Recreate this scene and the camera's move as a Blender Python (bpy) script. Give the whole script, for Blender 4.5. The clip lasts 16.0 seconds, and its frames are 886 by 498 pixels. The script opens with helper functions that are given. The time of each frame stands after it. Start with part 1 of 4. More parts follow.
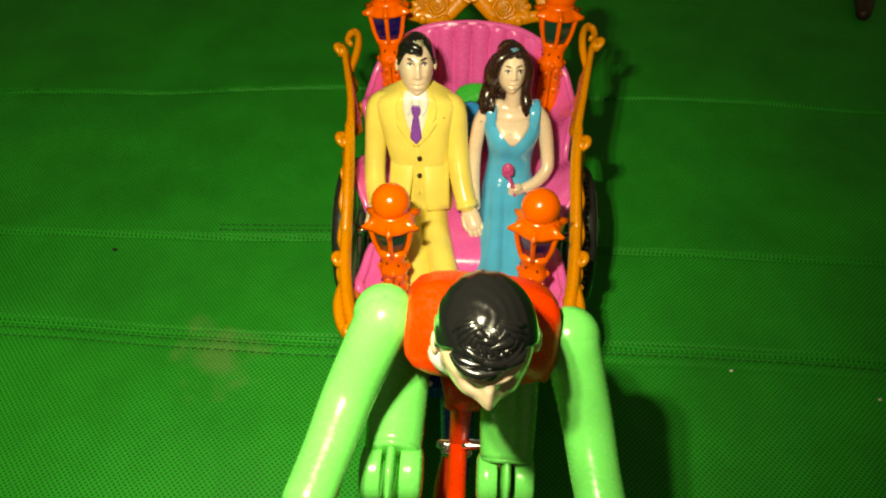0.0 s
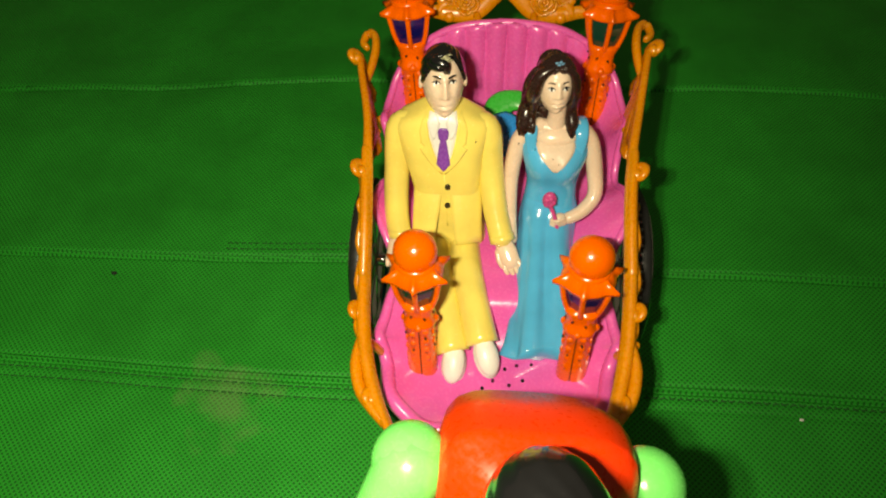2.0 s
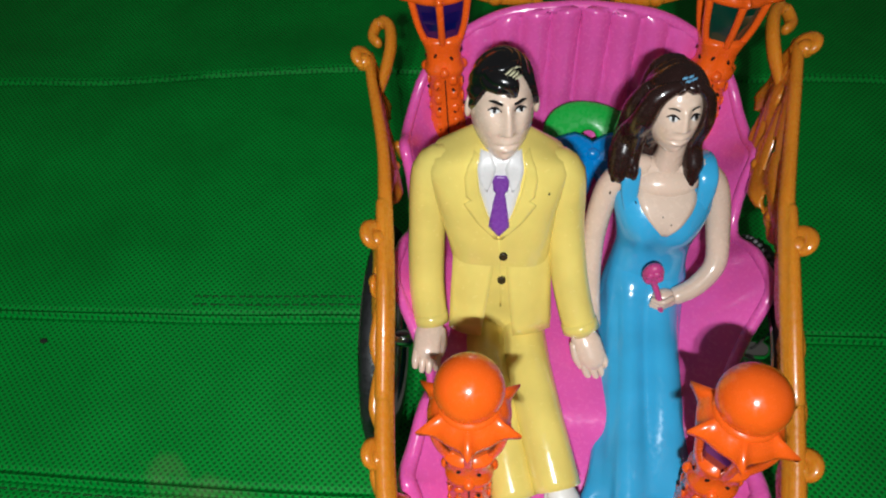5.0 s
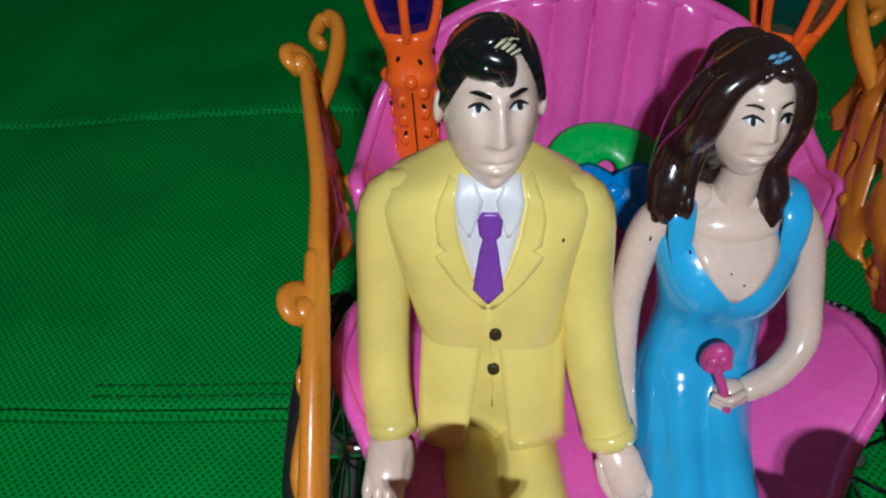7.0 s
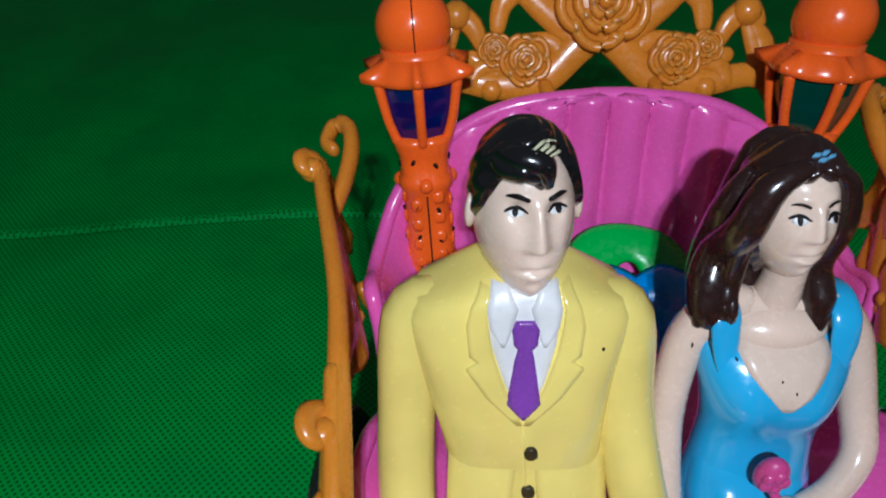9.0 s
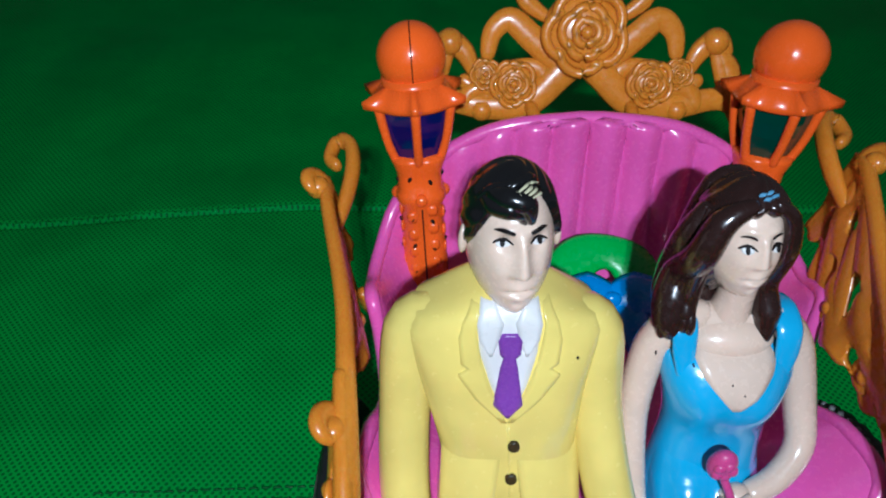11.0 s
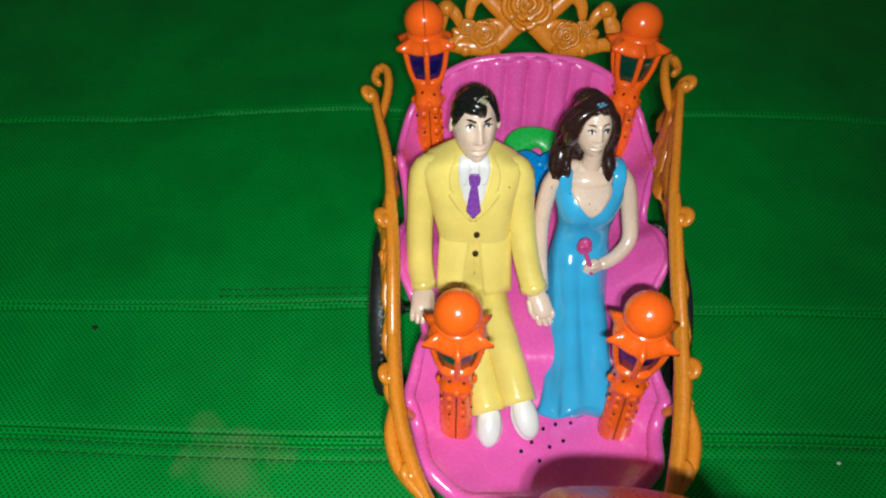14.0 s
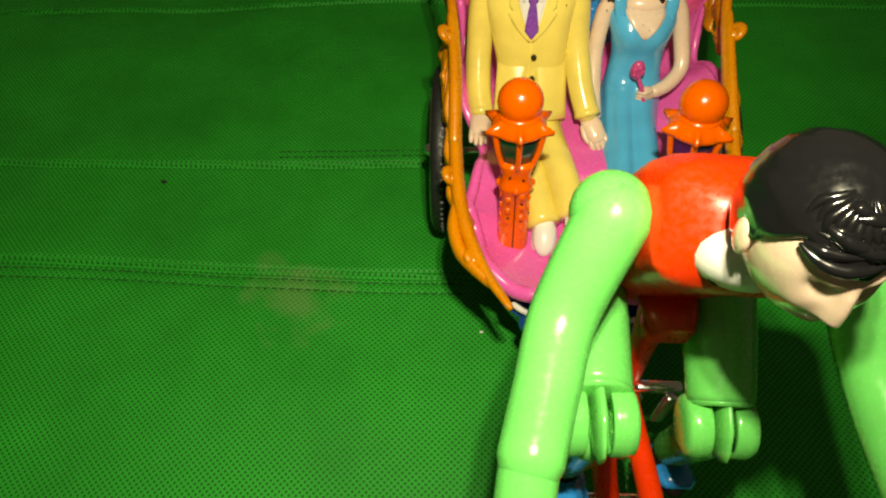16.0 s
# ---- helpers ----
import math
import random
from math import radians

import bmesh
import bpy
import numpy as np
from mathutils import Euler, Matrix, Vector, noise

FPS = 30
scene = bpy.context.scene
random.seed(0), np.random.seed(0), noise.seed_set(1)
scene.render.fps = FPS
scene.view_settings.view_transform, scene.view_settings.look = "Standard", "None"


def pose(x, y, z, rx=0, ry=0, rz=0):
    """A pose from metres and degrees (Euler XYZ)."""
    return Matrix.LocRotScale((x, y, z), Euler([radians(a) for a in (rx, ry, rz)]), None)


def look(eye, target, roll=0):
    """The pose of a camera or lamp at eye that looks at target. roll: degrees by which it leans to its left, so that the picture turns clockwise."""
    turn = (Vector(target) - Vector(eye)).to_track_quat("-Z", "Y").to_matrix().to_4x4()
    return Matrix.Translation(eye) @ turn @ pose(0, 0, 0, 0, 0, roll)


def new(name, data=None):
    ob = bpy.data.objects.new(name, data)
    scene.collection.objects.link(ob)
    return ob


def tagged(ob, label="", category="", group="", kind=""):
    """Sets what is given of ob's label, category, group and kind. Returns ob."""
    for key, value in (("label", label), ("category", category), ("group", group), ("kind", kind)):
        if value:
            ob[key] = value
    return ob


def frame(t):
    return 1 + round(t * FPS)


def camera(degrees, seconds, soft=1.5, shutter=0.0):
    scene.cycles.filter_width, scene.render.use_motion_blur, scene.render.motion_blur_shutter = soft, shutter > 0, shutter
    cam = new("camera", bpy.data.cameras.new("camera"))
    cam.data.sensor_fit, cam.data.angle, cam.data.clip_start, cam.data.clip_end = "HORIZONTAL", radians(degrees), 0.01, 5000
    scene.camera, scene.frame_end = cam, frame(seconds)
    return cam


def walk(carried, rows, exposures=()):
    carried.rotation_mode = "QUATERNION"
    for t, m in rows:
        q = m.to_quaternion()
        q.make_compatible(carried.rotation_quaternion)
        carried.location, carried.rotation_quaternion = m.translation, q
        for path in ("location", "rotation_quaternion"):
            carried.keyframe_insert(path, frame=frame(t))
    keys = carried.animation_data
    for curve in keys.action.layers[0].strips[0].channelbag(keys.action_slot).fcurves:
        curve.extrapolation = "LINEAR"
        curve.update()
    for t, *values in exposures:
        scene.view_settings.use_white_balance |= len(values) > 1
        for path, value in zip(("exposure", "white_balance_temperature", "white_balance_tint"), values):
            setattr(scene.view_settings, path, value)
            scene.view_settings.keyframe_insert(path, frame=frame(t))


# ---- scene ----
cam = camera(65.2, 16.0, soft=2.1)
METRES, EYE, TILT, LEAN, TURN = 0.4, 0.258, -48.8, 0.2, 3.0
ROWS = [
    (0.0, 0.0, 0.0, 0.0, 0.0, 0.0, -0.0),
    (0.5, 0.0071, 0.0118, 0.0179, 0.23, -0.88, 0.52),
    (1.0, 0.0159, 0.0468, 0.0364, 0.55, -1.97, 0.24),
    (1.5, 0.0166, 0.0665, 0.0601, 0.22, -2.83, 0.23),
    (2.0, -0.0081, 0.0887, 0.0756, 1.83, -3.76, 0.36),
    (2.5, -0.0339, 0.1259, 0.0792, 1.7, -4.54, -0.91),
    (3.0, -0.0439, 0.1714, 0.098, 0.57, -6.08, 1.32),
    (3.5, -0.0487, 0.2011, 0.1143, 1.34, -6.36, 0.27),
    (4.0, -0.0595, 0.2242, 0.1331, 1.11, -6.92, 0.02),
    (6.5, -0.0306, 0.3888, 0.1293, 1.51, -6.83, 2.67),
    (7.0, -0.0415, 0.4148, 0.1299, 0.3, -1.27, 1.37),
    (7.5, -0.0447, 0.4289, 0.127, 0.28, 1.3, 2.1),
    (8.0, -0.0493, 0.4294, 0.1299, -0.71, 4.8, 1.74),
    (8.5, -0.0544, 0.4311, 0.1335, -0.88, 7.01, 2.4),
    (11.0, -0.0607, 0.3966, 0.1481, -2.06, 4.8, 2.15),
    (11.5, -0.0566, 0.3679, 0.1584, -2.83, 2.56, 1.09),
    (12.0, -0.0574, 0.3396, 0.1678, -1.61, -2.0, 2.81),
    (12.5, -0.0636, 0.2937, 0.1636, -1.77, -3.29, 2.24),
    (13.0, -0.0734, 0.2553, 0.1523, -2.29, -4.6, 1.74),
    (13.5, -0.0745, 0.1806, 0.1309, -2.21, -3.86, 1.63),
    (14.0, -0.0719, 0.1333, 0.1085, -2.29, -3.04, 1.53),
    (14.5, -0.0772, 0.1166, 0.0677, -2.4, -3.2, 1.77),
    (15.0, -0.0893, 0.0991, 0.0386, -1.9, -3.3, 1.69),
    (15.5, -0.0942, 0.0914, 0.0046, -1.09, -3.47, 1.27),
    (16.0, -0.1021, 0.0973, -0.032, -0.03, -3.66, 1.13),
]
EXPOSURES = [(0.0, -0.42, 9800, -10), (1.5, -0.45, 9000, -5), (2.4, -0.5, 7900, 2), (3.0, -0.6, 6700, 6), (4.0, -0.65, 6000, 9), (6.5, -0.96, 5100, 9), (8.5, -0.9, 5000, 9), (11.0, -0.65, 4800, 7), (13.0, -0.62, 5200, 5), (14.0, -0.6, 5600, 4), (14.6, -0.55, 6000, 2), (15.2, -0.6, 7600, 0), (16.0, -0.66, 8700, -3)]
walk(cam, [(t, pose(0.002, 0, EYE, TILT, LEAN, TURN) @ pose(METRES * x, METRES * y, METRES * z, 90 + pitch, roll, yaw)) for t, x, y, z, yaw, pitch, roll in ROWS], EXPOSURES)

# ---- light: a phone's flash lamp over the toy, and a dim warm room ----
world = bpy.data.worlds.new("room")
scene.world = world
world.use_nodes = True
world.node_tree.nodes["Background"].inputs[0].default_value = (1.0, 0.86, 0.66, 1)
world.node_tree.nodes["Background"].inputs[1].default_value = 0.11
for dx in (-0.004, 0.004):
    flash = new("flash_lamp", bpy.data.lights.new("flash_lamp", "SPOT"))
    flash.data.energy, flash.data.shadow_soft_size = 2.4, 0.0025
    flash.data.spot_size, flash.data.spot_blend = radians(150), 0.9
    flash.data.color = (1.0, 0.95, 0.84)
    flash.matrix_world = look((-0.028 + dx, 0.040, 0.264), (-0.17, 0.275, 0.0))


# ---- materials ----
def nodes_of(m):
    m.use_nodes = True
    t = m.node_tree
    return t, t.nodes["Principled BSDF"]


def node(t, kind, **values):
    n = t.nodes.new(kind)
    for key, value in values.items():
        n.inputs[key.replace("_", " ")].default_value = value
    return n


def plastic(name, col, rough=0.22, sss=0.0, worn=0.12, metal=0.0, coat=0.0, bump=0.05, trans=0.0):
    """Moulded toy plastic: slight cloudiness, dust and finger marks in the gloss, a faintly uneven skin."""
    m = bpy.data.materials.new(name)
    t, b = nodes_of(m)
    co = t.nodes.new("ShaderNodeTexCoord")
    big = node(t, "ShaderNodeTexNoise", Scale=90.0, Detail=3.0)
    fine = node(t, "ShaderNodeTexNoise", Scale=900.0, Detail=4.0)
    for n in (big, fine):
        t.links.new(co.outputs["Object"], n.inputs["Vector"])
    ramp = t.nodes.new("ShaderNodeMapRange")
    ramp.inputs["From Min"].default_value, ramp.inputs["From Max"].default_value = 0.3, 0.7
    ramp.inputs["To Min"].default_value, ramp.inputs["To Max"].default_value = 1 - worn, 1 + worn * 0.5
    t.links.new(big.outputs["Fac"], ramp.inputs["Value"])
    mul = t.nodes.new("ShaderNodeVectorMath")
    mul.operation = "SCALE"
    mul.inputs[0].default_value = col
    t.links.new(ramp.outputs["Result"], mul.inputs["Scale"])
    t.links.new(mul.outputs["Vector"], b.inputs["Base Color"])
    rr = t.nodes.new("ShaderNodeMapRange")
    rr.inputs["From Min"].default_value, rr.inputs["From Max"].default_value = 0.35, 0.7
    rr.inputs["To Min"].default_value, rr.inputs["To Max"].default_value = rough * 0.8, rough * 1.7
    t.links.new(fine.outputs["Fac"], rr.inputs["Value"])
    t.links.new(rr.outputs["Result"], b.inputs["Roughness"])
    bp = node(t, "ShaderNodeBump", Strength=bump, Distance=0.0006)
    t.links.new(big.outputs["Fac"], bp.inputs["Height"])
    t.links.new(bp.outputs["Normal"], b.inputs["Normal"])
    b.inputs["Metallic"].default_value = metal
    b.inputs["Coat Weight"].default_value = coat
    b.inputs["Coat Roughness"].default_value = 0.06
    b.inputs["Subsurface Weight"].default_value = sss
    b.inputs["Subsurface Scale"].default_value = 0.002
    b.inputs["Subsurface Radius"].default_value = (1.0, 0.6, 0.4)
    b.inputs["Transmission Weight"].default_value = trans
    return m


def cloth_material():
    """Green non-woven cloth: a diamond grid of pressed dots, cloudy fibres, one pale worn stain."""
    m = bpy.data.materials.new("green_nonwoven_cloth")
    t, b = nodes_of(m)
    co = t.nodes.new("ShaderNodeTexCoord")
    mp = t.nodes.new("ShaderNodeMapping")
    mp.inputs["Rotation"].default_value = (0, 0, radians(46))
    mp.inputs["Scale"].default_value = (640, 640, 0)
    t.links.new(co.outputs["Object"], mp.inputs["Vector"])
    fr = t.nodes.new("ShaderNodeVectorMath")
    fr.operation = "FRACTION"
    t.links.new(mp.outputs["Vector"], fr.inputs[0])
    di = t.nodes.new("ShaderNodeVectorMath")
    di.operation = "DISTANCE"
    di.inputs[1].default_value = (0.5, 0.5, 0)
    t.links.new(fr.outputs["Vector"], di.inputs[0])
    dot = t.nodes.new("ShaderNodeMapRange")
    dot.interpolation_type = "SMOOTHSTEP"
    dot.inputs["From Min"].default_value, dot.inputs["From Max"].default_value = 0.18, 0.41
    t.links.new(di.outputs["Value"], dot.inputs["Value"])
    big = node(t, "ShaderNodeTexNoise", Scale=22.0, Detail=5.0, Roughness=0.6)
    fib = node(t, "ShaderNodeTexNoise", Scale=1500.0, Detail=3.0)
    for n in (big, fib):
        t.links.new(co.outputs["Object"], n.inputs["Vector"])
    cr = t.nodes.new("ShaderNodeValToRGB")
    cr.color_ramp.elements[0].position, cr.color_ramp.elements[0].color = 0.3, (0.007, 0.24, 0.018, 1)
    cr.color_ramp.elements[1].position, cr.color_ramp.elements[1].color = 0.72, (0.014, 0.375, 0.032, 1)
    t.links.new(big.outputs["Fac"], cr.inputs["Fac"])
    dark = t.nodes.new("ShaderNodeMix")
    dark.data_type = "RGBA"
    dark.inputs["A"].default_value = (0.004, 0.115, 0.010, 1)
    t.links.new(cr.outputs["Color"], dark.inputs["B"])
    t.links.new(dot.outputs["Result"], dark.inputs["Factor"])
    # the stain
    sd = t.nodes.new("ShaderNodeVectorMath")
    sd.operation = "DISTANCE"
    sd.inputs[1].default_value = (-0.105, 0.160, 0)
    t.links.new(co.outputs["Object"], sd.inputs[0])
    sn = node(t, "ShaderNodeTexNoise", Scale=70.0, Detail=4.0)
    t.links.new(co.outputs["Object"], sn.inputs["Vector"])
    sa = t.nodes.new("ShaderNodeMath")
    sa.operation = "MULTIPLY_ADD"
    sa.inputs[1].default_value = 0.06
    t.links.new(sn.outputs["Fac"], sa.inputs[0])
    t.links.new(sd.outputs["Value"], sa.inputs[2])
    sm = t.nodes.new("ShaderNodeMapRange")
    sm.inputs["From Min"].default_value, sm.inputs["From Max"].default_value = 0.034, 0.05
    sm.inputs["To Min"].default_value, sm.inputs["To Max"].default_value = 0.28, 0.0
    t.links.new(sa.outputs["Value"], sm.inputs["Value"])
    st = t.nodes.new("ShaderNodeMix")
    st.data_type = "RGBA"
    st.inputs["B"].default_value = (0.22, 0.25, 0.12, 1)
    t.links.new(dark.outputs["Result"], st.inputs["A"])
    t.links.new(sm.outputs["Result"], st.inputs["Factor"])
    t.links.new(st.outputs["Result"], b.inputs["Base Color"])
    b.inputs["Roughness"].default_value = 0.62
    b.inputs["Specular IOR Level"].default_value = 0.3
    add = t.nodes.new("ShaderNodeMath")
    add.operation = "MULTIPLY_ADD"
    add.inputs[1].default_value = 0.3
    t.links.new(fib.outputs["Fac"], add.inputs[0])
    t.links.new(dot.outputs["Result"], add.inputs[2])
    bp = node(t, "ShaderNodeBump", Strength=0.5, Distance=0.0003)
    t.links.new(add.outputs["Value"], bp.inputs["Height"])
    t.links.new(bp.outputs["Normal"], b.inputs["Normal"])
    return m


CLOTH = cloth_material()
THREAD = plastic("dark_green_thread", (0.005, 0.10, 0.010), 0.6)
ORANGE = plastic("orange_plastic", (0.85, 0.115, 0.004), 0.2, coat=0.3)
AMBER = plastic("amber_orange_plastic", (0.62, 0.21, 0.010), 0.24, sss=0.25, coat=0.25, bump=0.12)
PINK = plastic("pink_plastic", (0.74, 0.105, 0.42), 0.2, sss=0.1, coat=0.65, worn=0.08)
SUIT = plastic("yellow_painted_plastic", (0.80, 0.64, 0.155), 0.17, sss=0.05, worn=0.12, coat=0.65, bump=0.22)
DRESS = plastic("sky_blue_painted_plastic", (0.06, 0.38, 0.68), 0.16, coat=0.65, bump=0.25)
SKIN = plastic("pale_skin_paint", (0.72, 0.54, 0.42), 0.2, sss=0.08, coat=0.65)
HAIR_BLACK = plastic("glossy_black_paint", (0.006, 0.006, 0.007), 0.16, coat=0.5, bump=0.3)
HAIR_BROWN = plastic("dark_brown_paint", (0.020, 0.008, 0.007), 0.2, coat=0.5, bump=0.8)
WHITE = plastic("white_plastic", (0.72, 0.70, 0.68), 0.3)
CREAM = plastic("bare_cream_plastic", (0.55, 0.52, 0.33), 0.35)
PALE_BLUE = plastic("pale_blue_scuff", (0.12, 0.30, 0.48), 0.35)
PURPLE = plastic("purple_paint", (0.20, 0.055, 0.36), 0.22, coat=0.4)
INK = plastic("black_ink", (0.008, 0.006, 0.006), 0.4)
BUTTON = plastic("olive_black_paint", (0.035, 0.025, 0.008), 0.3)
ROSE = plastic("rose_pink_paint", (0.55, 0.06, 0.24), 0.28)
RED = plastic("red_plastic", (0.68, 0.030, 0.006), 0.3)
LIME = plastic("lime_green_plastic", (0.13, 0.58, 0.13), 0.2, sss=0.1, coat=0.3)
LEAF = plastic("leaf_green_plastic", (0.03, 0.42, 0.05), 0.25)
BLUE = plastic("royal_blue_plastic", (0.008, 0.06, 0.34), 0.2, coat=0.4)
BOW = plastic("bright_blue_plastic", (0.014, 0.23, 0.62), 0.2, coat=0.3)
RUBBER = plastic("black_rubber", (0.012, 0.012, 0.013), 0.45)
STUD = plastic("grey_rubber", (0.16, 0.16, 0.16), 0.4)
CHROME = plastic("chrome", (0.75, 0.75, 0.75), 0.12, metal=1.0, bump=0.02)
PANE_BLUE = plastic("dark_blue_foil_glass", (0.003, 0.005, 0.09), 0.08, coat=0.3, bump=0.35)
PANE_GREEN = plastic("dark_green_foil_glass", (0.002, 0.045, 0.028), 0.08, coat=0.3, bump=0.35)
PANE_VIOLET = plastic("dark_violet_foil_glass", (0.016, 0.006, 0.07), 0.08, coat=0.3, bump=0.35)
HAIR_WORN = plastic("worn_red_brown_paint", (0.075, 0.014, 0.010), 0.35)
INK.node_tree.nodes["Principled BSDF"].inputs["Specular IOR Level"].default_value = 0.12
RUBBER_BROWN = plastic("dark_brown_wood", (0.03, 0.010, 0.006), 0.4)
GRIT = plastic("dark_grit", (0.01, 0.02, 0.01), 0.7)


# ---- mesh building, in millimetres ----
def V(*a):
    return Vector(a)


def smooth_path(pts, sub):
    pts = [Vector(p) for p in pts]
    out = []
    for i in range(len(pts) - 1):
        p0, p1, p2, p3 = pts[max(i - 1, 0)], pts[i], pts[i + 1], pts[min(i + 2, len(pts) - 1)]
        for k in range(sub):
            f = k / sub
            out.append(0.5 * (2 * p1 + (p2 - p0) * f + (2 * p0 - 5 * p1 + 4 * p2 - p3) * f * f + (3 * p1 - p0 - 3 * p2 + p3) * f ** 3))
    return out + [pts[-1]]


def steps(values, sub):
    return [values[i] + (values[i + 1] - values[i]) * k / sub for i in range(len(values) - 1) for k in range(sub)] + [values[-1]]


class Shape:
    def __init__(self):
        self.v, self.f, self.m = [], [], []

    def face(self, ids, mat):
        self.f.append(ids)
        self.m.append(mat)

    def loft(self, rings, mat=0, cap=True, close=False):
        n, base = len(rings[0]), len(self.v)
        for r in rings:
            self.v.extend(tuple(p) for p in r)
        count = len(rings)
        for i in range(count if close else count - 1):
            for k in range(n):
                a, b = base + i * n, base + ((i + 1) % count) * n
                self.face((a + k, a + (k + 1) % n, b + (k + 1) % n, b + k), mat)
        if cap and not close:
            for i in (0, count - 1):
                c = len(self.v)
                self.v.append(tuple(sum((Vector(p) for p in rings[i]), Vector()) / n))
                for k in range(n):
                    self.face((base + i * n + k, base + i * n + (k + 1) % n, c), mat)

    def tube(self, pts, radii, mat=0, seg=12, sub=4, flat=1.0, side=(1, 0, 0), round_ends=True):
        """A tapered tube along a smooth path; flat: its thickness along side, as a share of its width."""
        path = smooth_path(pts, sub)
        rr = steps(radii if isinstance(radii, (list, tuple)) else [radii] * len(pts), sub)
        rings, side = [], Vector(side).normalized()
        cross = []
        for i, p in enumerate(path):
            d = (path[min(i + 1, len(path) - 1)] - path[max(i - 1, 0)])
            d = d.normalized() if d.length > 1e-6 else V(0, 0, 1)
            s = side - d * side.dot(d)
            if s.length < 0.05:
                s = V(0, 1, 0) - d * d.y
            s.normalize()
            cross.append((p, d, s, d.cross(s)))

        def ring(c, s, u, r):
            return [c + s * (r * flat * math.cos(2 * math.pi * k / seg)) + u * (r * math.sin(2 * math.pi * k / seg)) for k in range(seg)]

        if round_ends:
            p, d, s, u = cross[0]
            rings += [ring(p - d * rr[0] * 0.75, s, u, rr[0] * 0.5), ring(p - d * rr[0] * 0.4, s, u, rr[0] * 0.85)]
        for (p, d, s, u), r in zip(cross, rr):
            rings.append(ring(p, s, u, r))
        if round_ends:
            p, d, s, u = cross[-1]
            rings += [ring(p + d * rr[-1] * 0.4, s, u, rr[-1] * 0.85), ring(p + d * rr[-1] * 0.75, s, u, rr[-1] * 0.5)]
        self.loft(rings, mat)

    def blob(self, c, r, mat=0, turn=None, seg=20, rings=12, bend=None):
        """An ellipsoid; bend, where given, moves each of its unit directions to a point."""
        c, out = Vector(c), []
        r = (r, r, r) if isinstance(r, (int, float)) else r
        for i in range(1, rings):
            a = math.pi * i / rings
            row = []
            for k in range(seg):
                o = 2 * math.pi * k / seg
                d = V(math.sin(a) * math.cos(o), math.sin(a) * math.sin(o), math.cos(a))
                p = bend(d) if bend else V(d.x * r[0], d.y * r[1], d.z * r[2])
                row.append(c + (turn @ p if turn else p))
            out.append(row)
        self.loft(out, mat)

    def patch(self, rows, surf, off, mat, nx=6, sub=2, skirt=0.35):
        """A thin raised plate that follows a surface: rows of (v, u from, u to)."""
        vs, lo, hi = (steps([r[i] for r in rows], sub) for i in range(3))
        grid = []
        vs, lo, hi = [vs[0]] + vs + [vs[-1]], [lo[0]] + lo + [lo[-1]], [hi[0]] + hi + [hi[-1]]
        for j, (v, a, b) in enumerate(zip(vs, lo, hi)):
            row = []
            for k in range(-1, nx + 2):
                edge = k in (-1, nx + 1) or j in (0, len(vs) - 1)
                f = min(max(k / nx, 0), 1)
                row.append(surf(a + (b - a) * f, v, -skirt if edge else off))
            grid.append(row)
        base, n = len(self.v), nx + 3
        for row in grid:
            self.v.extend(tuple(p) for p in row)
        for j in range(len(grid) - 1):
            for k in range(n - 1):
                self.face((base + j * n + k, base + j * n + k + 1, base + (j + 1) * n + k + 1, base + (j + 1) * n + k), mat)

    def spot(self, u, v, ru, rv, surf, off, mat, n=6):
        rows = []
        for i in range(n + 1):
            a = math.pi * (i / n)
            w = max(math.sin(a), 0.25)
            rows.append((v + rv * math.cos(a), u - ru * w, u + ru * w))
        self.patch(rows, surf, off, mat, nx=4, sub=1)

    def box(self, c, size, mat=0, turn=None, r=0.6):
        """A box with bevelled edges."""
        c = Vector(c)
        x, y, z = (s / 2 for s in size)
        r = min(r, x, y, z)
        rings = []
        for h, q in ((-z, r), (-z + r, 0), (z - r, 0), (z, r)):
            a, b = x - q, y - q
            ring = [V(a, b - r, h), V(a - r, b, h), V(-a + r, b, h), V(-a, b - r, h), V(-a, -b + r, h), V(-a + r, -b, h), V(a - r, -b, h), V(a, -b + r, h)]
            rings.append([c + (turn @ p if turn else p) for p in ring])
        self.loft(rings, mat)

    def make(self, name, mats, parent=None, label="", origin=(0, 0, 0), smooth=True, sharp=None):
        o = Vector(origin)
        me = bpy.data.meshes.new(name)
        me.from_pydata([tuple((Vector(p) - o) * 0.001) for p in self.v], [], self.f)
        mats = mats if isinstance(mats, (list, tuple)) else [mats]
        for m in mats:
            me.materials.append(m)
        me.polygons.foreach_set("material_index", self.m)
        bm = bmesh.new()
        bm.from_mesh(me)
        bmesh.ops.recalc_face_normals(bm, faces=bm.faces)
        if sharp:
            for e in bm.edges:
                if len(e.link_faces) == 2 and e.calc_face_angle(0) > radians(sharp):
                    e.smooth = False
        for f in bm.faces:
            f.smooth = smooth
        bm.to_mesh(me)
        bm.free()
        ob = new(name, me)
        ob.location = o * 0.001
        if parent:
            ob.parent = parent
            ob.location = o * 0.001 - parent.matrix_world.translation if parent.type == "EMPTY" else o * 0.001
        if label:
            tagged(ob, label)
        return ob


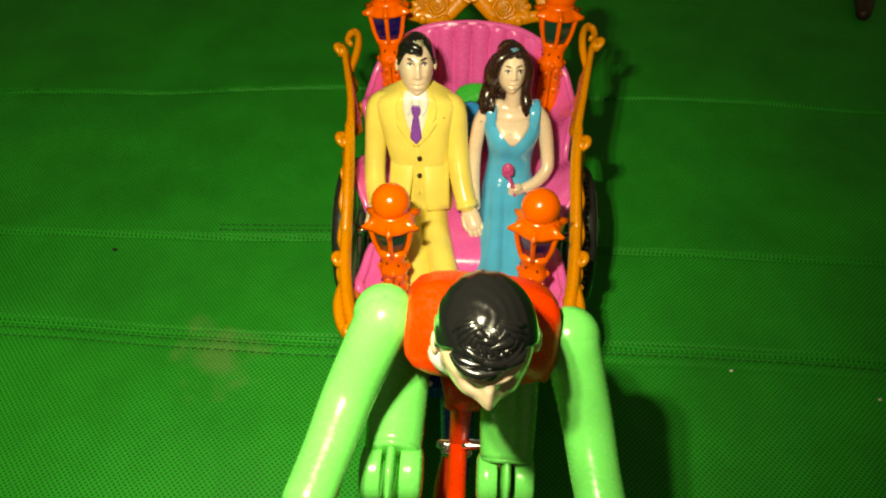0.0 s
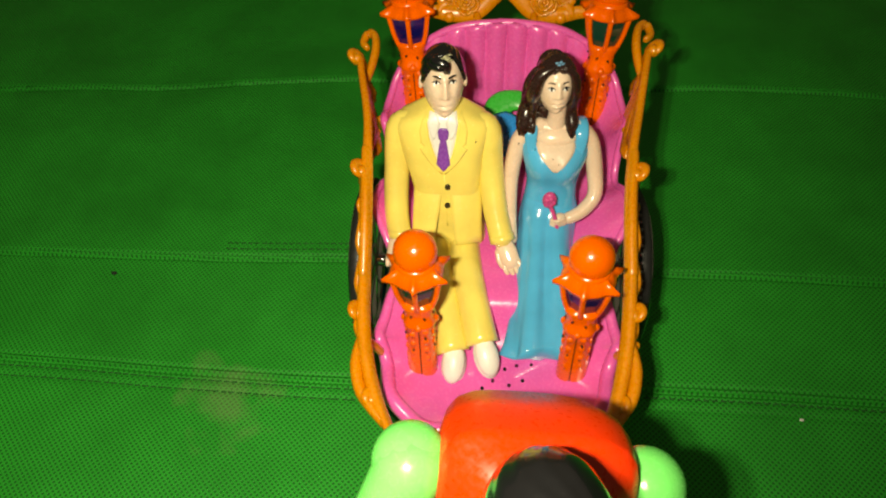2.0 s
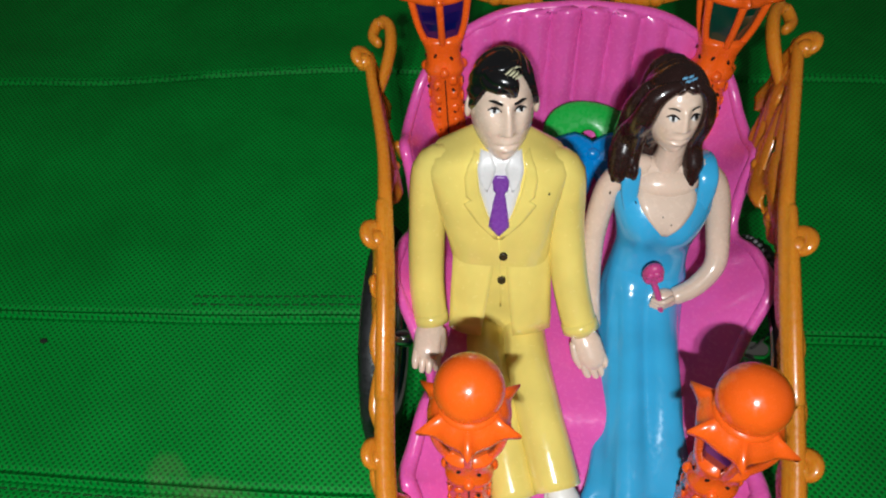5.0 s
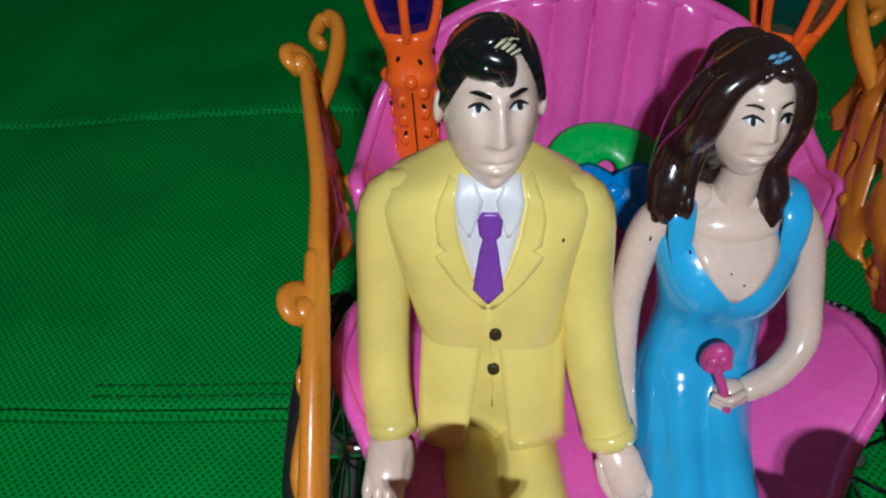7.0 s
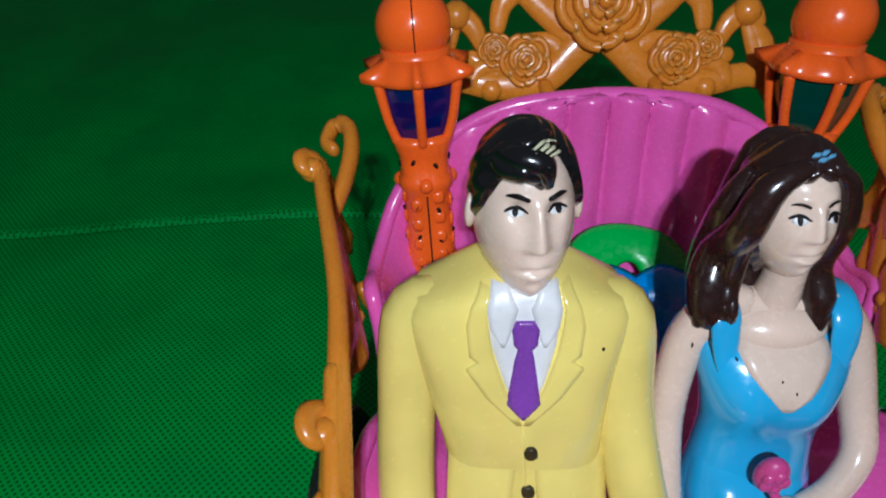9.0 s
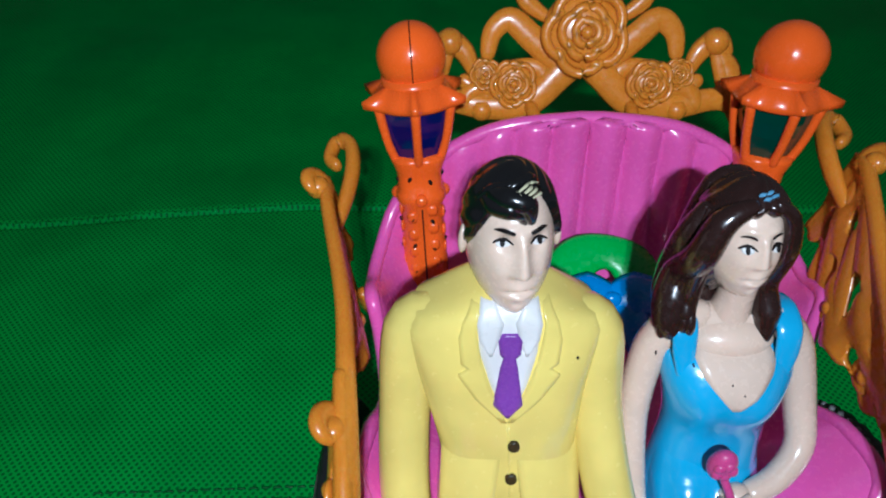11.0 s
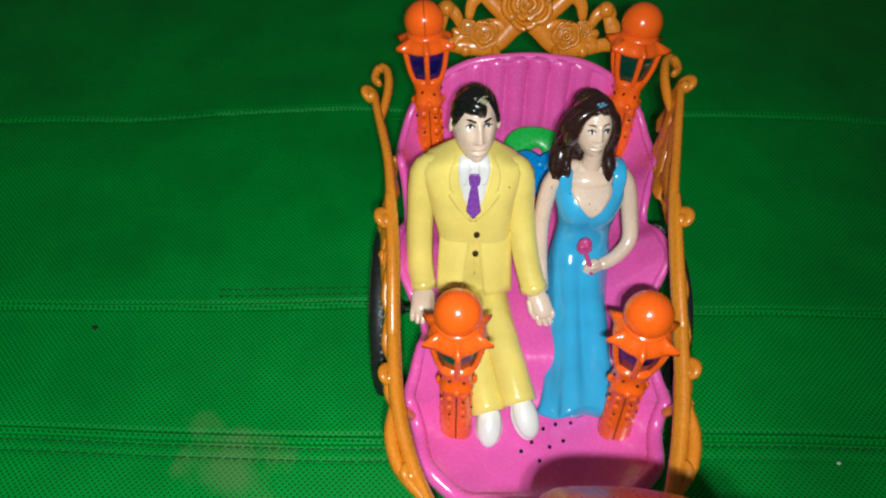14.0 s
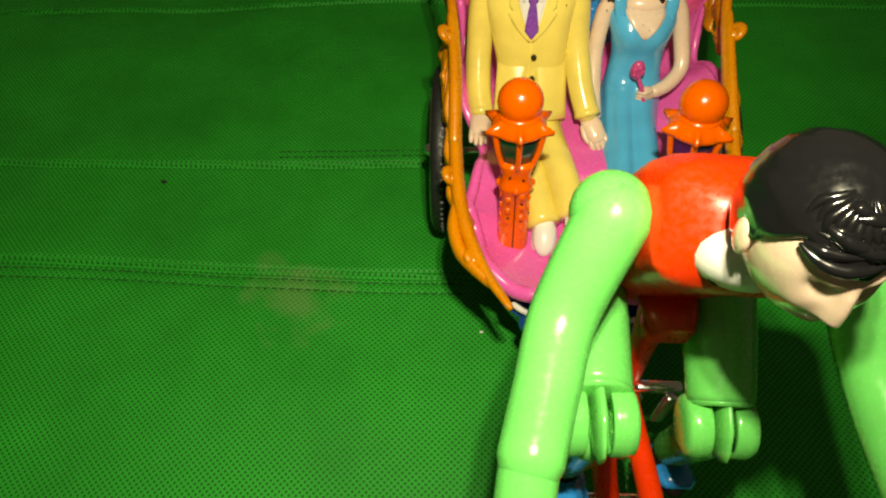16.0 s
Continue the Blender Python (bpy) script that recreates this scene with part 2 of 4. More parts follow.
def table(rows, z, i):
    """Smooth value i of rows that begin with a height."""
    zs = [r[0] for r in rows]
    if z <= zs[0]:
        return rows[0][i]
    for a in range(len(rows) - 1):
        if z <= zs[a + 1]:
            f = (z - zs[a]) / (zs[a + 1] - zs[a])
            p0, p1, p2, p3 = (rows[min(max(a + k, 0), len(rows) - 1)][i] for k in (-1, 0, 1, 2))
            return 0.5 * (2 * p1 + (p2 - p0) * f + (2 * p0 - 5 * p1 + 4 * p2 - p3) * f * f + (3 * p1 - p0 - 3 * p2 + p3) * f ** 3)
    return rows[-1][i]


# ---- the cloth ----
SEAMS = (350, 229.5, 171.0)


def seam_y(i, x):
    y = SEAMS[i]
    if i == 0:
        return y + 2 * math.sin(x / 60) - 10 * max(0, -(x + 150) / 110) + (8 if x < -50 else 0) * math.exp(-((x + 80) / 70) ** 2)
    if i == 1:
        return y + 2.5 * math.exp(-((x + 50) / 60) ** 2) - 1.5
    return y + 1.2 * math.sin(x / 45)


def cloth_height(x, y):
    far = min(1.0, math.hypot(x, y - 190) / 110)
    h = 3.2 * (noise.noise((x / 120, y / 75, 1.7))) * far * far + 0.7 * noise.noise((x / 38, y / 26, 4.2)) * far
    for i in range(3):
        d = y - seam_y(i, x)
        h += 1.3 * math.exp(-(d / 0.75) ** 2) + (0.5 * math.exp(-max(-d, 0) / 9) if d < 0 else 0)
        h -= 0.8 * math.exp(-((d - 1.7) / 0.8) ** 2) + 1.2 * math.exp(-((d + 1.5) / 0.75) ** 2)
        if i == 2:
            h -= 0.35 * (math.exp(-((d + 4) / 0.9) ** 2) + math.exp(-((d + 8.5) / 0.9) ** 2))
    return min(h, 0.25) if abs(x) < 60 and 160 < y < 250 and abs(x) > 40 else h


def build_cloth():
    xs = [-1500, -900, -600] + [-450 + 6 * i for i in range(151)] + [600, 900, 1500]
    ys = [-1500, -800, -400, -200] + [-100 + 8 * i for i in range(32)]
    y = 156.0
    while y < 365:
        near = min(abs(y - s) for s in SEAMS)
        y += 0.45 if near < 6 else 0.8 if near < 13 else 3.0
        ys.append(y)
    ys += [y + 8 * i for i in range(1, 50)] + [900, 1200, 1800]
    s = Shape()
    for b in ys:
        for a in xs:
            s.v.append((a, b, cloth_height(a, b) if abs(a) <= 450 and -100 <= b <= 760 else 0.0))
    n = len(xs)
    for j in range(len(ys) - 1):
        for i in range(n - 1):
            s.face((j * n + i, j * n + i + 1, (j + 1) * n + i + 1, (j + 1) * n + i), 0)
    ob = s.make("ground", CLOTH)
    tagged(ob, "green dotted non-woven cloth with sewn folds and a pale stain", "cloth", kind="structure")
    t = Shape()
    for i, offs, x0, x1 in ((2, (-4.0, -8.5), -290, -40), (2, (-4.0,), 52, 290), (1, (5.0, 8.2), -125, -48)):
        for off in offs:
            x = x0
            while x < x1:
                y = seam_y(i, x) + off
                z = cloth_height(x, y) + 0.15
                t.tube([(x, y, z), (x + 0.9, y, z + 0.1), (x + 1.8, y, z)], 0.34, seg=5, sub=1)
                x += 3.2 + 0.2 * math.sin(x * 7.1)
    ob = t.make("seam_stitches", THREAD, ob)
    tagged(ob, "rows of dark green thread stitches along the folds", kind="stuff")


build_cloth()


def build_specks():
    for i, (x, y, r, m, lab) in enumerate(((-173.3, 217.3, 1.1, GRIT, "dark grit speck lying on the green cloth"), (116, 162, 0.7, WHITE, "white lint speck lying on the green cloth"),
                              (174.6, 151.4, 0.7, WHITE, "white lint speck lying on the green cloth"), (-34.1, 144.9, 0.6, WHITE, "white lint speck lying on the green cloth"))):
        s = Shape()
        s.blob((x, y, cloth_height(x, y) + r * 0.3), (r * 1.3, r * 0.9, r * 0.6), seg=8, rings=6)
        tagged(s.make("speck", m, origin=(x, y, 0)), lab, "speck", group="specks on the cloth")


build_specks()

# ---- the toy rickshaw ----
toy = new("toy_rickshaw")
tagged(toy, "toy cycle rickshaw of pink, orange and red plastic on green cloth", "toy rickshaw")

# profile of the tub from its front lip over the floor and bench to the top of the backrest: y, z, half width, rise of the edge
TUB = [(0, 132.5, 43.5, 20, 0), (1, 135, 39.5, 26, 3), (2, 142, 37, 34, 8), (3, 155, 36.5, 36.6, 6.5), (4, 165, 37.5, 39.4, 12.5), (5, 172, 42, 39.4, 9.5), (6, 178, 48.5, 37, 4.5), (7, 186, 50, 35, 1.5),
       (8, 197, 50, 40, 6.5), (9, 206, 50, 45, 16), (10, 217, 50.5, 44, 14.5), (11, 229, 51, 42, 8), (12, 244, 53, 44, 23), (13, 256, 59, 45, 20), (14, 263, 68, 44.5, 12),
       (15, 266.2, 78, 41.5, 5), (16, 268, 86.6, 35, 2.5), (17, 269, 92.8, 26, 1), (18, 269.5, 96.2, 16.5, 0.5), (19, 269.7, 97.6, 2.5, 0)]
TOP = 19


def tub_point(s, f, off=0.0):
    """A point of the tub's inner face: s along the profile, f from -1 to 1 across."""
    y, z, w, rise = (table(TUB, s, i) for i in (1, 2, 3, 4))
    y2, z2 = table(TUB, min(s + 0.25, TOP), 1) - table(TUB, max(s - 0.25, 0), 1), table(TUB, min(s + 0.25, TOP), 2) - table(TUB, max(s - 0.25, 0), 2)
    d = math.hypot(y2, z2) or 1
    ny, nz = -z2 / d, y2 / d
    if s < 3:
        k = s / 3
        ny, nz = ny * k, nz * k + (1 - k)
    lift = rise * abs(f) ** (3.2 if s < 10 else min(6.0, 3.2 + (s - 10)))
    x = w * f
    if s > 13.2:
        k = min(1, (s - 13.2) / 1.5)
        lift += 3.0 * k * abs(math.sin(x * math.pi / 7.7)) * (1 - abs(f) ** 6)
    lift += off
    return V(x, y + ny * lift, z + nz * lift)


def build_tub():
    s = Shape()
    ns, nf = 110, 72
    for i in range(ns + 1):
        for k in range(nf + 1):
            s.v.append(tuple(tub_point(TOP * i / ns, 2 * k / nf - 1)))
    n = nf + 1
    for i in range(ns):
        for k in range(nf):
            s.face((i * n + k, i * n + k + 1, (i + 1) * n + k + 1, (i + 1) * n + k), 0)
    tub = s.make("seat_tub", PINK, toy, "glossy pink shell seat with a fluted backrest")
    mod = tub.modifiers.new("wall", "SOLIDIFY")
    mod.thickness, mod.offset = 0.0017, 0.0
    rim = Shape()
    edge = [tub_point(TOP * i / 70, -1) for i in range(71)] + [tub_point(TOP * i / 70, 1) for i in range(70, -1, -1)]
    edge += [tub_point(0, f / 8) for f in range(7, -8, -1)]
    n = len(edge)
    rings = []
    for i in range(n):
        d = (edge[(i + 1) % n] - edge[i - 1])
        d.normalize()
        a = V(0, -0.5, 0.8)
        a = (a - d * a.dot(d)).normalized()
        b = d.cross(a)
        r = 1.5 + 1.1 * max(0, min(1, (185 - edge[i].y) / 35))
        rings.append([edge[i] + a * r * math.cos(o) + b * r * math.sin(o) for o in (2 * math.pi * k / 10 for k in range(10))])
    rim.loft(rings, 0, close=True)
    rim.make("rim", PINK, tub)
    for i, (x, y) in enumerate(((-2.5, 166), (3, 158), (7, 159.5), (-1, 153.5), (4.5, 152), (9, 154), (-4.5, 150.5), (1, 147.5), (12, 160))):
        h = Shape()
        h.tube([(x, y, 36.9), (x, y, 37.9)], 0.58, seg=10, sub=1, round_ends=False)
        h.make("vent_hole", INK, tub)


build_tub()


def build_chassis():
    s = Shape()
    rows = [(128, 20, 35), (135, 28, 33), (160, 34, 30), (200, 36, 30), (240, 32, 32), (256, 24, 44)]
    rings = []
    for y, w, top in rows:
        rings.append([V(-w, y, top), V(-w * 0.85, y, top - 8), V(w * 0.85, y, top - 8), V(w, y, top)])
    s.loft(rings)
    s.make("chassis", BLUE, toy, "dark blue plastic chassis under the pink seat", sharp=30)
    s = Shape()
    s.tube([(0, 140, 27), (0, 118, 26), (0, 96, 32)], [8, 6, 5], sub=6)
    s.make("tow_bar", BLUE, toy)
    for x in (-20, 20):
        s = Shape()
        s.blob((x, 128.5, 33.5), 3.4)
        s.make("bumper_knob", BLUE, toy)
        s = Shape()
        s.tube([(x * 1.25, 133, 37.2), (x, 129.5, 37.4), (x * 0.5, 128, 37.4)], 1.0, sub=3)
        s.make("bumper_trim", WHITE, toy)
    s = Shape()
    s.tube([(-52, 207, 31.5), (56, 207, 31.5)], 1.3, sub=1)
    s.make("axle", CHROME, toy)


build_chassis()


def build_wheel(c, r, width, parent):
    """A spoked wheel: ribbed rubber tyre, chrome rim, hub and spokes."""
    c = Vector(c)
    s = Shape()
    rings = []
    n = 84
    for i in range(n):
        a = 2 * math.pi * i / n
        bump = 0.42 if i % 2 else -0.42
        rings.append([c + V(width / 2 * math.cos(o), 0, 0) + V(0, math.cos(a), math.sin(a)) * (r - 2.6 + (2.6 + (bump if math.sin(o) > 0.3 else 0)) * math.sin(o)) for o in (2 * math.pi * k / 14 for k in range(14))])
    s.loft(rings, 0, close=True)
    tyre = s.make("tyre", RUBBER, parent, "black rubber tyre with fine ribbed tread")
    s = Shape()
    for i in range(66):
        a = 2 * math.pi * (i + 0.5) / 66
        s.blob(c + V(-math.copysign(width * 0.12, c.x), 0, 0) + V(0, math.cos(a), math.sin(a)) * (r + 0.05), (0.75, 0.7, 0.7), seg=6, rings=4)
    tagged(s.make("tread_studs", STUD, tyre), "row of small grey rubber studs round the tyre", kind="stuff")
    s = Shape()
    rings = []
    for i in range(60):
        a = 2 * math.pi * i / 60
        d = V(0, math.cos(a), math.sin(a))
        rings.append([c + d * (r - 4.3) + V(-width * 0.52, 0, 0), c + d * (r - 2.9) + V(-width * 0.56, 0, 0), c + d * (r - 2.9) + V(width * 0.56, 0, 0), c + d * (r - 4.3) + V(width * 0.52, 0, 0), c + d * (r - 5.6)])
    s.loft(rings, 0, close=True)
    s.make("wheel_rim", CHROME, parent)
    s = Shape()
    s.tube([c + V(-width * 0.8, 0, 0), c + V(width * 0.8, 0, 0)], 2.6, sub=1)
    s.make("hub", CHROME, parent)
    for i in range(14):
        a = 2 * math.pi * i / 14
        d = V(0, math.cos(a), math.sin(a))
        s = Shape()
        s.tube([c + d * 2 + V(width * 0.3 * (-1) ** i, 0, 0), c + d * (r - 4.6)], 0.45, seg=6, sub=1, round_ends=False)
        s.make("spoke", CHROME, parent)


for side in (-1, 1):
    w = new("wheel")
    w.parent = toy
    build_wheel((49.4 if side > 0 else -50.0, 207, 31.7), 31.5, 6.5, w)
w = new("front_wheel")
w.parent = toy
build_wheel((0, 22, 31.7), 31.5, 6.0, w)


def turned(base, lean, spin, splay=0.0):
    return Matrix.Translation(Vector(base)) @ Euler((radians(-lean), radians(splay), 0)).to_matrix().to_4x4() @ Euler((0, 0, radians(spin))).to_matrix().to_4x4()


def build_lantern(base, lean, spin, splay, panes, seam=False):
    """A street-lantern post: carved square post, six-ribbed glazed cage, star brim and round cap."""
    m = turned(base, lean, spin, splay)
    P = lambda x, y, z: m @ V(x, y, z)
    s = Shape()
    prof = [(0, 4.9), (1.2, 5.3), (8, 5.0), (16, 4.7), (23.5, 4.6), (24.6, 5.3), (26.2, 5.3), (27.2, 4.6), (31, 4.8), (33.5, 5.6), (34.6, 5.6)]
    rings = []
    for z, r in prof:
        ring = []
        for k in range(32):
            a = 2 * math.pi * k / 32
            c, d = math.cos(a), math.sin(a)
            q = r / (abs(c) ** 2.8 + abs(d) ** 2.8) ** (1 / 2.8)
            if abs(((k + 8) % 32)) < 1 or k == 8:
                q -= 0.45
            ring.append(P(q * c, q * d, z))
        rings.append(ring)
    s.loft(rings)
    for face in range(4):
        for col in (-2.3, 2.3):
            for row in range(5):
                z = 4.5 + row * 4.2 + (1.4 if col > 0 else 0)
                f = Euler((0, 0, face * math.pi / 2)).to_matrix()
                q = f @ V(col * 0.9, -4.42, z)
                s.blob(P(*q), (1.3, 0.45, 1.6) if face % 2 == 0 else (0.45, 1.3, 1.6), turn=m.to_3x3(), seg=8, rings=5)
        q = Euler((0, 0, face * math.pi / 2)).to_matrix() @ V(0, -4.8, 25.4)
        s.blob(P(*q), 1.45, seg=12, rings=8)
    post = s.make("lantern", ORANGE, toy, "bright orange plastic street-lantern post with round cap")
    for face in range(4):
        for col in (-2.4, 2.4):
            for z in (7, 13.5, 20, 29.3):
                h = Shape()
                q = Euler((0, 0, face * math.pi / 2)).to_matrix() @ V(col * 0.85, -4.5, z + (0.9 if col < 0 else 0))
                h.blob(P(*q), (0.42, 0.4, 0.75), turn=m.to_3x3() @ Euler((0, radians(28 * (1 if col < 0 else -1)), 0)).to_matrix(), seg=8, rings=5)
                if face in (0, 1, 3):
                    h.make("carved_hole", INK, post)
    s = Shape()
    s.tube([P(0, -5.02, 1.5), P(0, -4.82, 12), P(0, -4.66, 23)], 0.16, seg=6, sub=2)
    s.make("mould_seam", INK, post)
    for i in range(6):
        a = math.pi / 3 * i - math.pi / 2
        c, d = math.cos(a), math.sin(a)
        s = Shape()
        s.tube([P(5.3 * c, 5.3 * d, 34), P(6.8 * c, 6.8 * d, 38.5), P(8.0 * c, 8.0 * d, 45)], [0.95, 0.9, 1.0], seg=8)
        s.make("cage_rib", ORANGE, post)
        b = a + math.pi / 3
        e, g = math.cos(b), math.sin(b)
        s = Shape()
        rings = []
        for z, r in ((34.6, 4.7), (36.5, 5.4), (39, 6.3), (42, 7.0), (45, 7.4)):
            rings.append([P(r * c, r * d, z), P(r * (c + e) / 2, r * (d + g) / 2, z), P(r * e, r * g, z), P((r - 0.6) * e, (r - 0.6) * g, z), P((r - 0.6) * c, (r - 0.6) * d, z)])
        s.loft(rings)
        s.make("pane", panes, post, "dark coloured foil window of the lantern", smooth=False)
    s = Shape()
    rings = []
    for kind in range(4):
        ring = []
        for k in range(72):
            a = 2 * math.pi * k / 72
            t = abs(((a + math.pi / 2) / (math.pi / 3)) % 1 - 0.5) * 2
            star = t ** 5
            r, z = ((6.3, 49.2), (8.2 + 3.3 * star, 46.0 + 1.5 * star), (8.1 + 3.2 * star, 45.0 + 1.1 * star), (6.6, 44.6))[kind]
            ring.append(P(r * math.cos(a), r * math.sin(a), z))
        rings.append(ring)
    s.loft(rings)
    s.make("brim", ORANGE, post)
    s = Shape()
    s.tube([P(0, 0, 47.5), P(0, 0, 50.5)], 6.2, seg=24, sub=1, round_ends=False)
    s.blob(P(0, 0, 54), 6.7, seg=32, rings=20)
    s.make("globe_cap", ORANGE, post)
    if seam:
        s = Shape()
        s.tube([P(0, -6.70 * math.cos(radians(e)), 54 + 6.70 * math.sin(radians(e))) for e in range(-30, 100, 10)], 0.12, seg=6, sub=2)
        s.make("cap_seam", INK, post)


build_lantern((-25.0, 158.3, 36.2), 10.5, 0, -0.5, PANE_GREEN)
build_lantern((25.6, 158.3, 36.2), 10.5, -14, 0.5, PANE_VIOLET)
build_lantern((-34.0, 257.0, 59.5), 12.5, 4, -2.8, PANE_BLUE, True)
build_lantern((34.0, 257.0, 59.5), 12.5, 0, 2.4, PANE_GREEN)


def scroll(s, start, heading, r0, turns, w, plane, hand=1, n=26, flat=0.75):
    """A curl that winds inwards in a plane given by two axes, from start."""
    u, v = plane
    p, a, pts = Vector(start), heading, [Vector(start)]
    for i in range(n):
        f = i / n
        r = r0 * (1 - 0.72 * f)
        step = 2 * math.pi * turns * r / n
        a += hand * 2 * math.pi * turns / n
        p = p + (u * math.cos(a) + v * math.sin(a)) * step
        pts.append(p.copy())
    s.tube(pts, [w * (1 - 0.35 * i / n) for i in range(n + 1)], seg=8, sub=1, flat=flat, side=u.cross(v))
    s.blob(pts[-1], w * 1.15, seg=10, rings=6)


def leaf(s, pts, w, side, flat=0.4):
    n = len(pts)
    s.tube(pts, [w * (0.45 + 0.65 * math.sin(math.pi * (i + 0.4) / n)) for i in range(n)], seg=8, sub=4, flat=flat, side=side)


def build_side_panel(k):
    """Scrolled side guard: a long curved bar, hooked curls on its outer side and leaf work towards the seat."""
    u, v = V(0, 1, 0), V(0.10 * k, 0, 1).normalized()
    side = u.cross(v)

    shift = [(120, 1.0, 0.8), (137, -1.5, 3.0), (155, -3.0, 4.0), (175, -3.5, 6.0), (190, -3.9, 4.0), (209, -4.0, 1.5), (226, -2.8, 2.0), (249, -3.8, 5.5), (268, -2.0, 5.5)]

    def G(x, y, z):
        return (-x, y, z) if k < 0 else (x + table(shift, y, 1), y, z + table(shift, y, 2))

    def piece(name, fill):
        s = Shape()
        fill(s)
        return s.make(name, AMBER, panel)
    s = Shape()
    bar = [(53.6, 256, 91.6), (52.6, 249, 92), (47.8, 228, 89), (46, 213, 86), (44.5, 195, 79), (44, 175, 66), (42, 155, 60), (36.5, 137, 56), (27.5, 120.5, 55)]
    back = [(y, x, z) for x, y, z in reversed(bar)]
    deep = [(132, 2.5), (150, 7), (165, 9.5), (180, 11), (195, 15), (212, 18), (228, 20), (250, 22), (264, 17), (269, 9)]

    def at(y, d, off=0.0):
        lean = 0.28 - 0.40 * max(0, min(1, (y - 214) / 14)) - 0.10 * max(0, min(1, (182 - y) / 20))
        return V(*G(table(back, y, 1) + lean * d - off, y, table(back, y, 2) - d))
    for first, last, r in ((0, 3, [1.2, 1.6, 2.0, 2.3]), (3, 5, [2.0, 2.4, 2.6]), (5, 8, [2.4, 2.8, 2.6, 1.0])):
        if first == 0:
            s.tube([G(*p) for p in bar], [1.3, 1.6, 1.8, 2.0, 2.2, 2.3, 2.4, 2.2, 1.2], seg=10, sub=6, flat=0.85, side=side)
        else:
            s.tube([V(*G(*p)) + V(k * 0.5, 0, 0.3) for p in bar[first:last + 1]], r, seg=10, sub=8, flat=0.8, side=side)
    panel = s.make("side_guard", AMBER, toy, "amber orange plastic guard of scrolls and leaves")
    # the pierced web under the bar, with a lobed lower edge
    holes = ((251, 13, 2.2, 4.0), (245, 6, 2.0, 2.4), (242, 15, 2.4, 3.2), (233, 9, 2.6, 4.4), (224, 14, 2.4, 2.6), (221, 6, 2.0, 2.2), (212, 10.5, 2.8, 3.8), (202, 7, 2.2, 3.0), (193, 9, 2.4, 2.6), (183, 6, 2.6, 2.4), (171, 5.2, 2.8, 1.9), (158, 4.4, 2.6, 1.5))
    s = Shape()
    ny, nd = 170, 22
    keep = {}
    for i in range(ny + 1):
        y = 132 + 126 * i / ny
        low = table(deep, y, 1) * (0.80 + 0.20 * abs(math.sin(math.pi * (y - 130) / 13.5)) + 0.05 * math.sin(y * 0.9))
        for q in range(nd + 1):
            yy, d, inside = y, low * q / nd, False
            for hy, hd, ry, rd in holes:
                f = math.hypot((yy - hy) / ry, (d - hd) / rd)
                if f < 1:
                    inside = f < 0.62
                    f = max(f, 0.05)
                    yy, d = hy + (yy - hy) / f, hd + (d - hd) / f
                    break
            keep[i, q] = inside
            s.v.append(tuple(at(yy, d, 0.45 * math.sin(d * 0.55 + y * 0.21))))
    for i in range(ny):
        for q in range(nd):
            mid = [(i, q), (i + 1, q), (i + 1, q + 1), (i, q + 1)]
            y = 132 + 126 * (i + 0.5) / ny
            cut = sum(keep[m] for m in mid)
            c = sum((Vector(s.v[m[0] * (nd + 1) + m[1]]) for m in mid), V(0, 0, 0)) / 4
            in_hole = any(math.hypot((c.y - hy) / ry, (table(back, c.y, 2) + (table(shift, c.y, 2) if k > 0 else 0) - c.z - hd) / rd) < 0.93 for hy, hd, ry, rd in holes)
            if cut < 2 and not in_hole:
                s.face(tuple(m[0] * (nd + 1) + m[1] for m in mid), 0)
    web = s.make("web", AMBER, panel)
    mod = web.modifiers.new("thickness", "SOLIDIFY")
    mod.thickness, mod.offset = 0.0016, 0.0
    out = V(0.68 * k, 0, 0.73)
    piece("curl", lambda s: scroll(s, G(53.6, 254, 91.6), 0.35, 2.6, 0.95, 2.0, (u, out), 1, flat=0.8))
    piece("inner_scroll", lambda s: s.tube([at(251, 8, 0.5), V(*G(50.2, 257, 87)), V(*G(49.2, 263, 90)), V(*G(50.2, 269, 91.5)), V(*G(53.2, 270.5, 91)), V(*G(54.4, 266.8, 89.6)), V(*G(53, 264.6, 89.4))], [1.4, 2.1, 2.1, 2.0, 1.9, 1.9, 1.7], seg=10, sub=5, flat=0.75, side=side))
    for y, r in ((211, 4.0), (169, 3.7), (142, 3.0)):
        piece("curl", lambda s: scroll(s, at(y - 5, 1.0, -0.4), 0.45, r * 0.74, 0.95, 2.1, (u, out), 1, flat=0.8))
    for line in (((252, 4), (249, 11), (243, 17), (239, 21)), ((242, 6), (236, 12), (230, 17)), ((226, 3), (218, 9), (213, 15)), ((206, 4), (201, 11), (195, 13)), ((190, 3), (186, 9), (179, 10)), ((166, 3), (163, 7), (155, 7))):
        piece("leaf_spray", lambda s: leaf(s, [at(y, d, 0.3) for y, d in line], 2.6, side, 0.3))
    for y, d, r, a, h in ((236, 19, 2.8, 3.6, -1), (220, 16, 2.6, -0.6, 1), (202, 13, 2.6, 3.6, -1), (188, 11, 2.4, -0.6, 1)):
        piece("inner_curl", lambda s: scroll(s, at(y, d, 0.2), a, r, 0.95, 1.5, (u, v), h, flat=0.6))
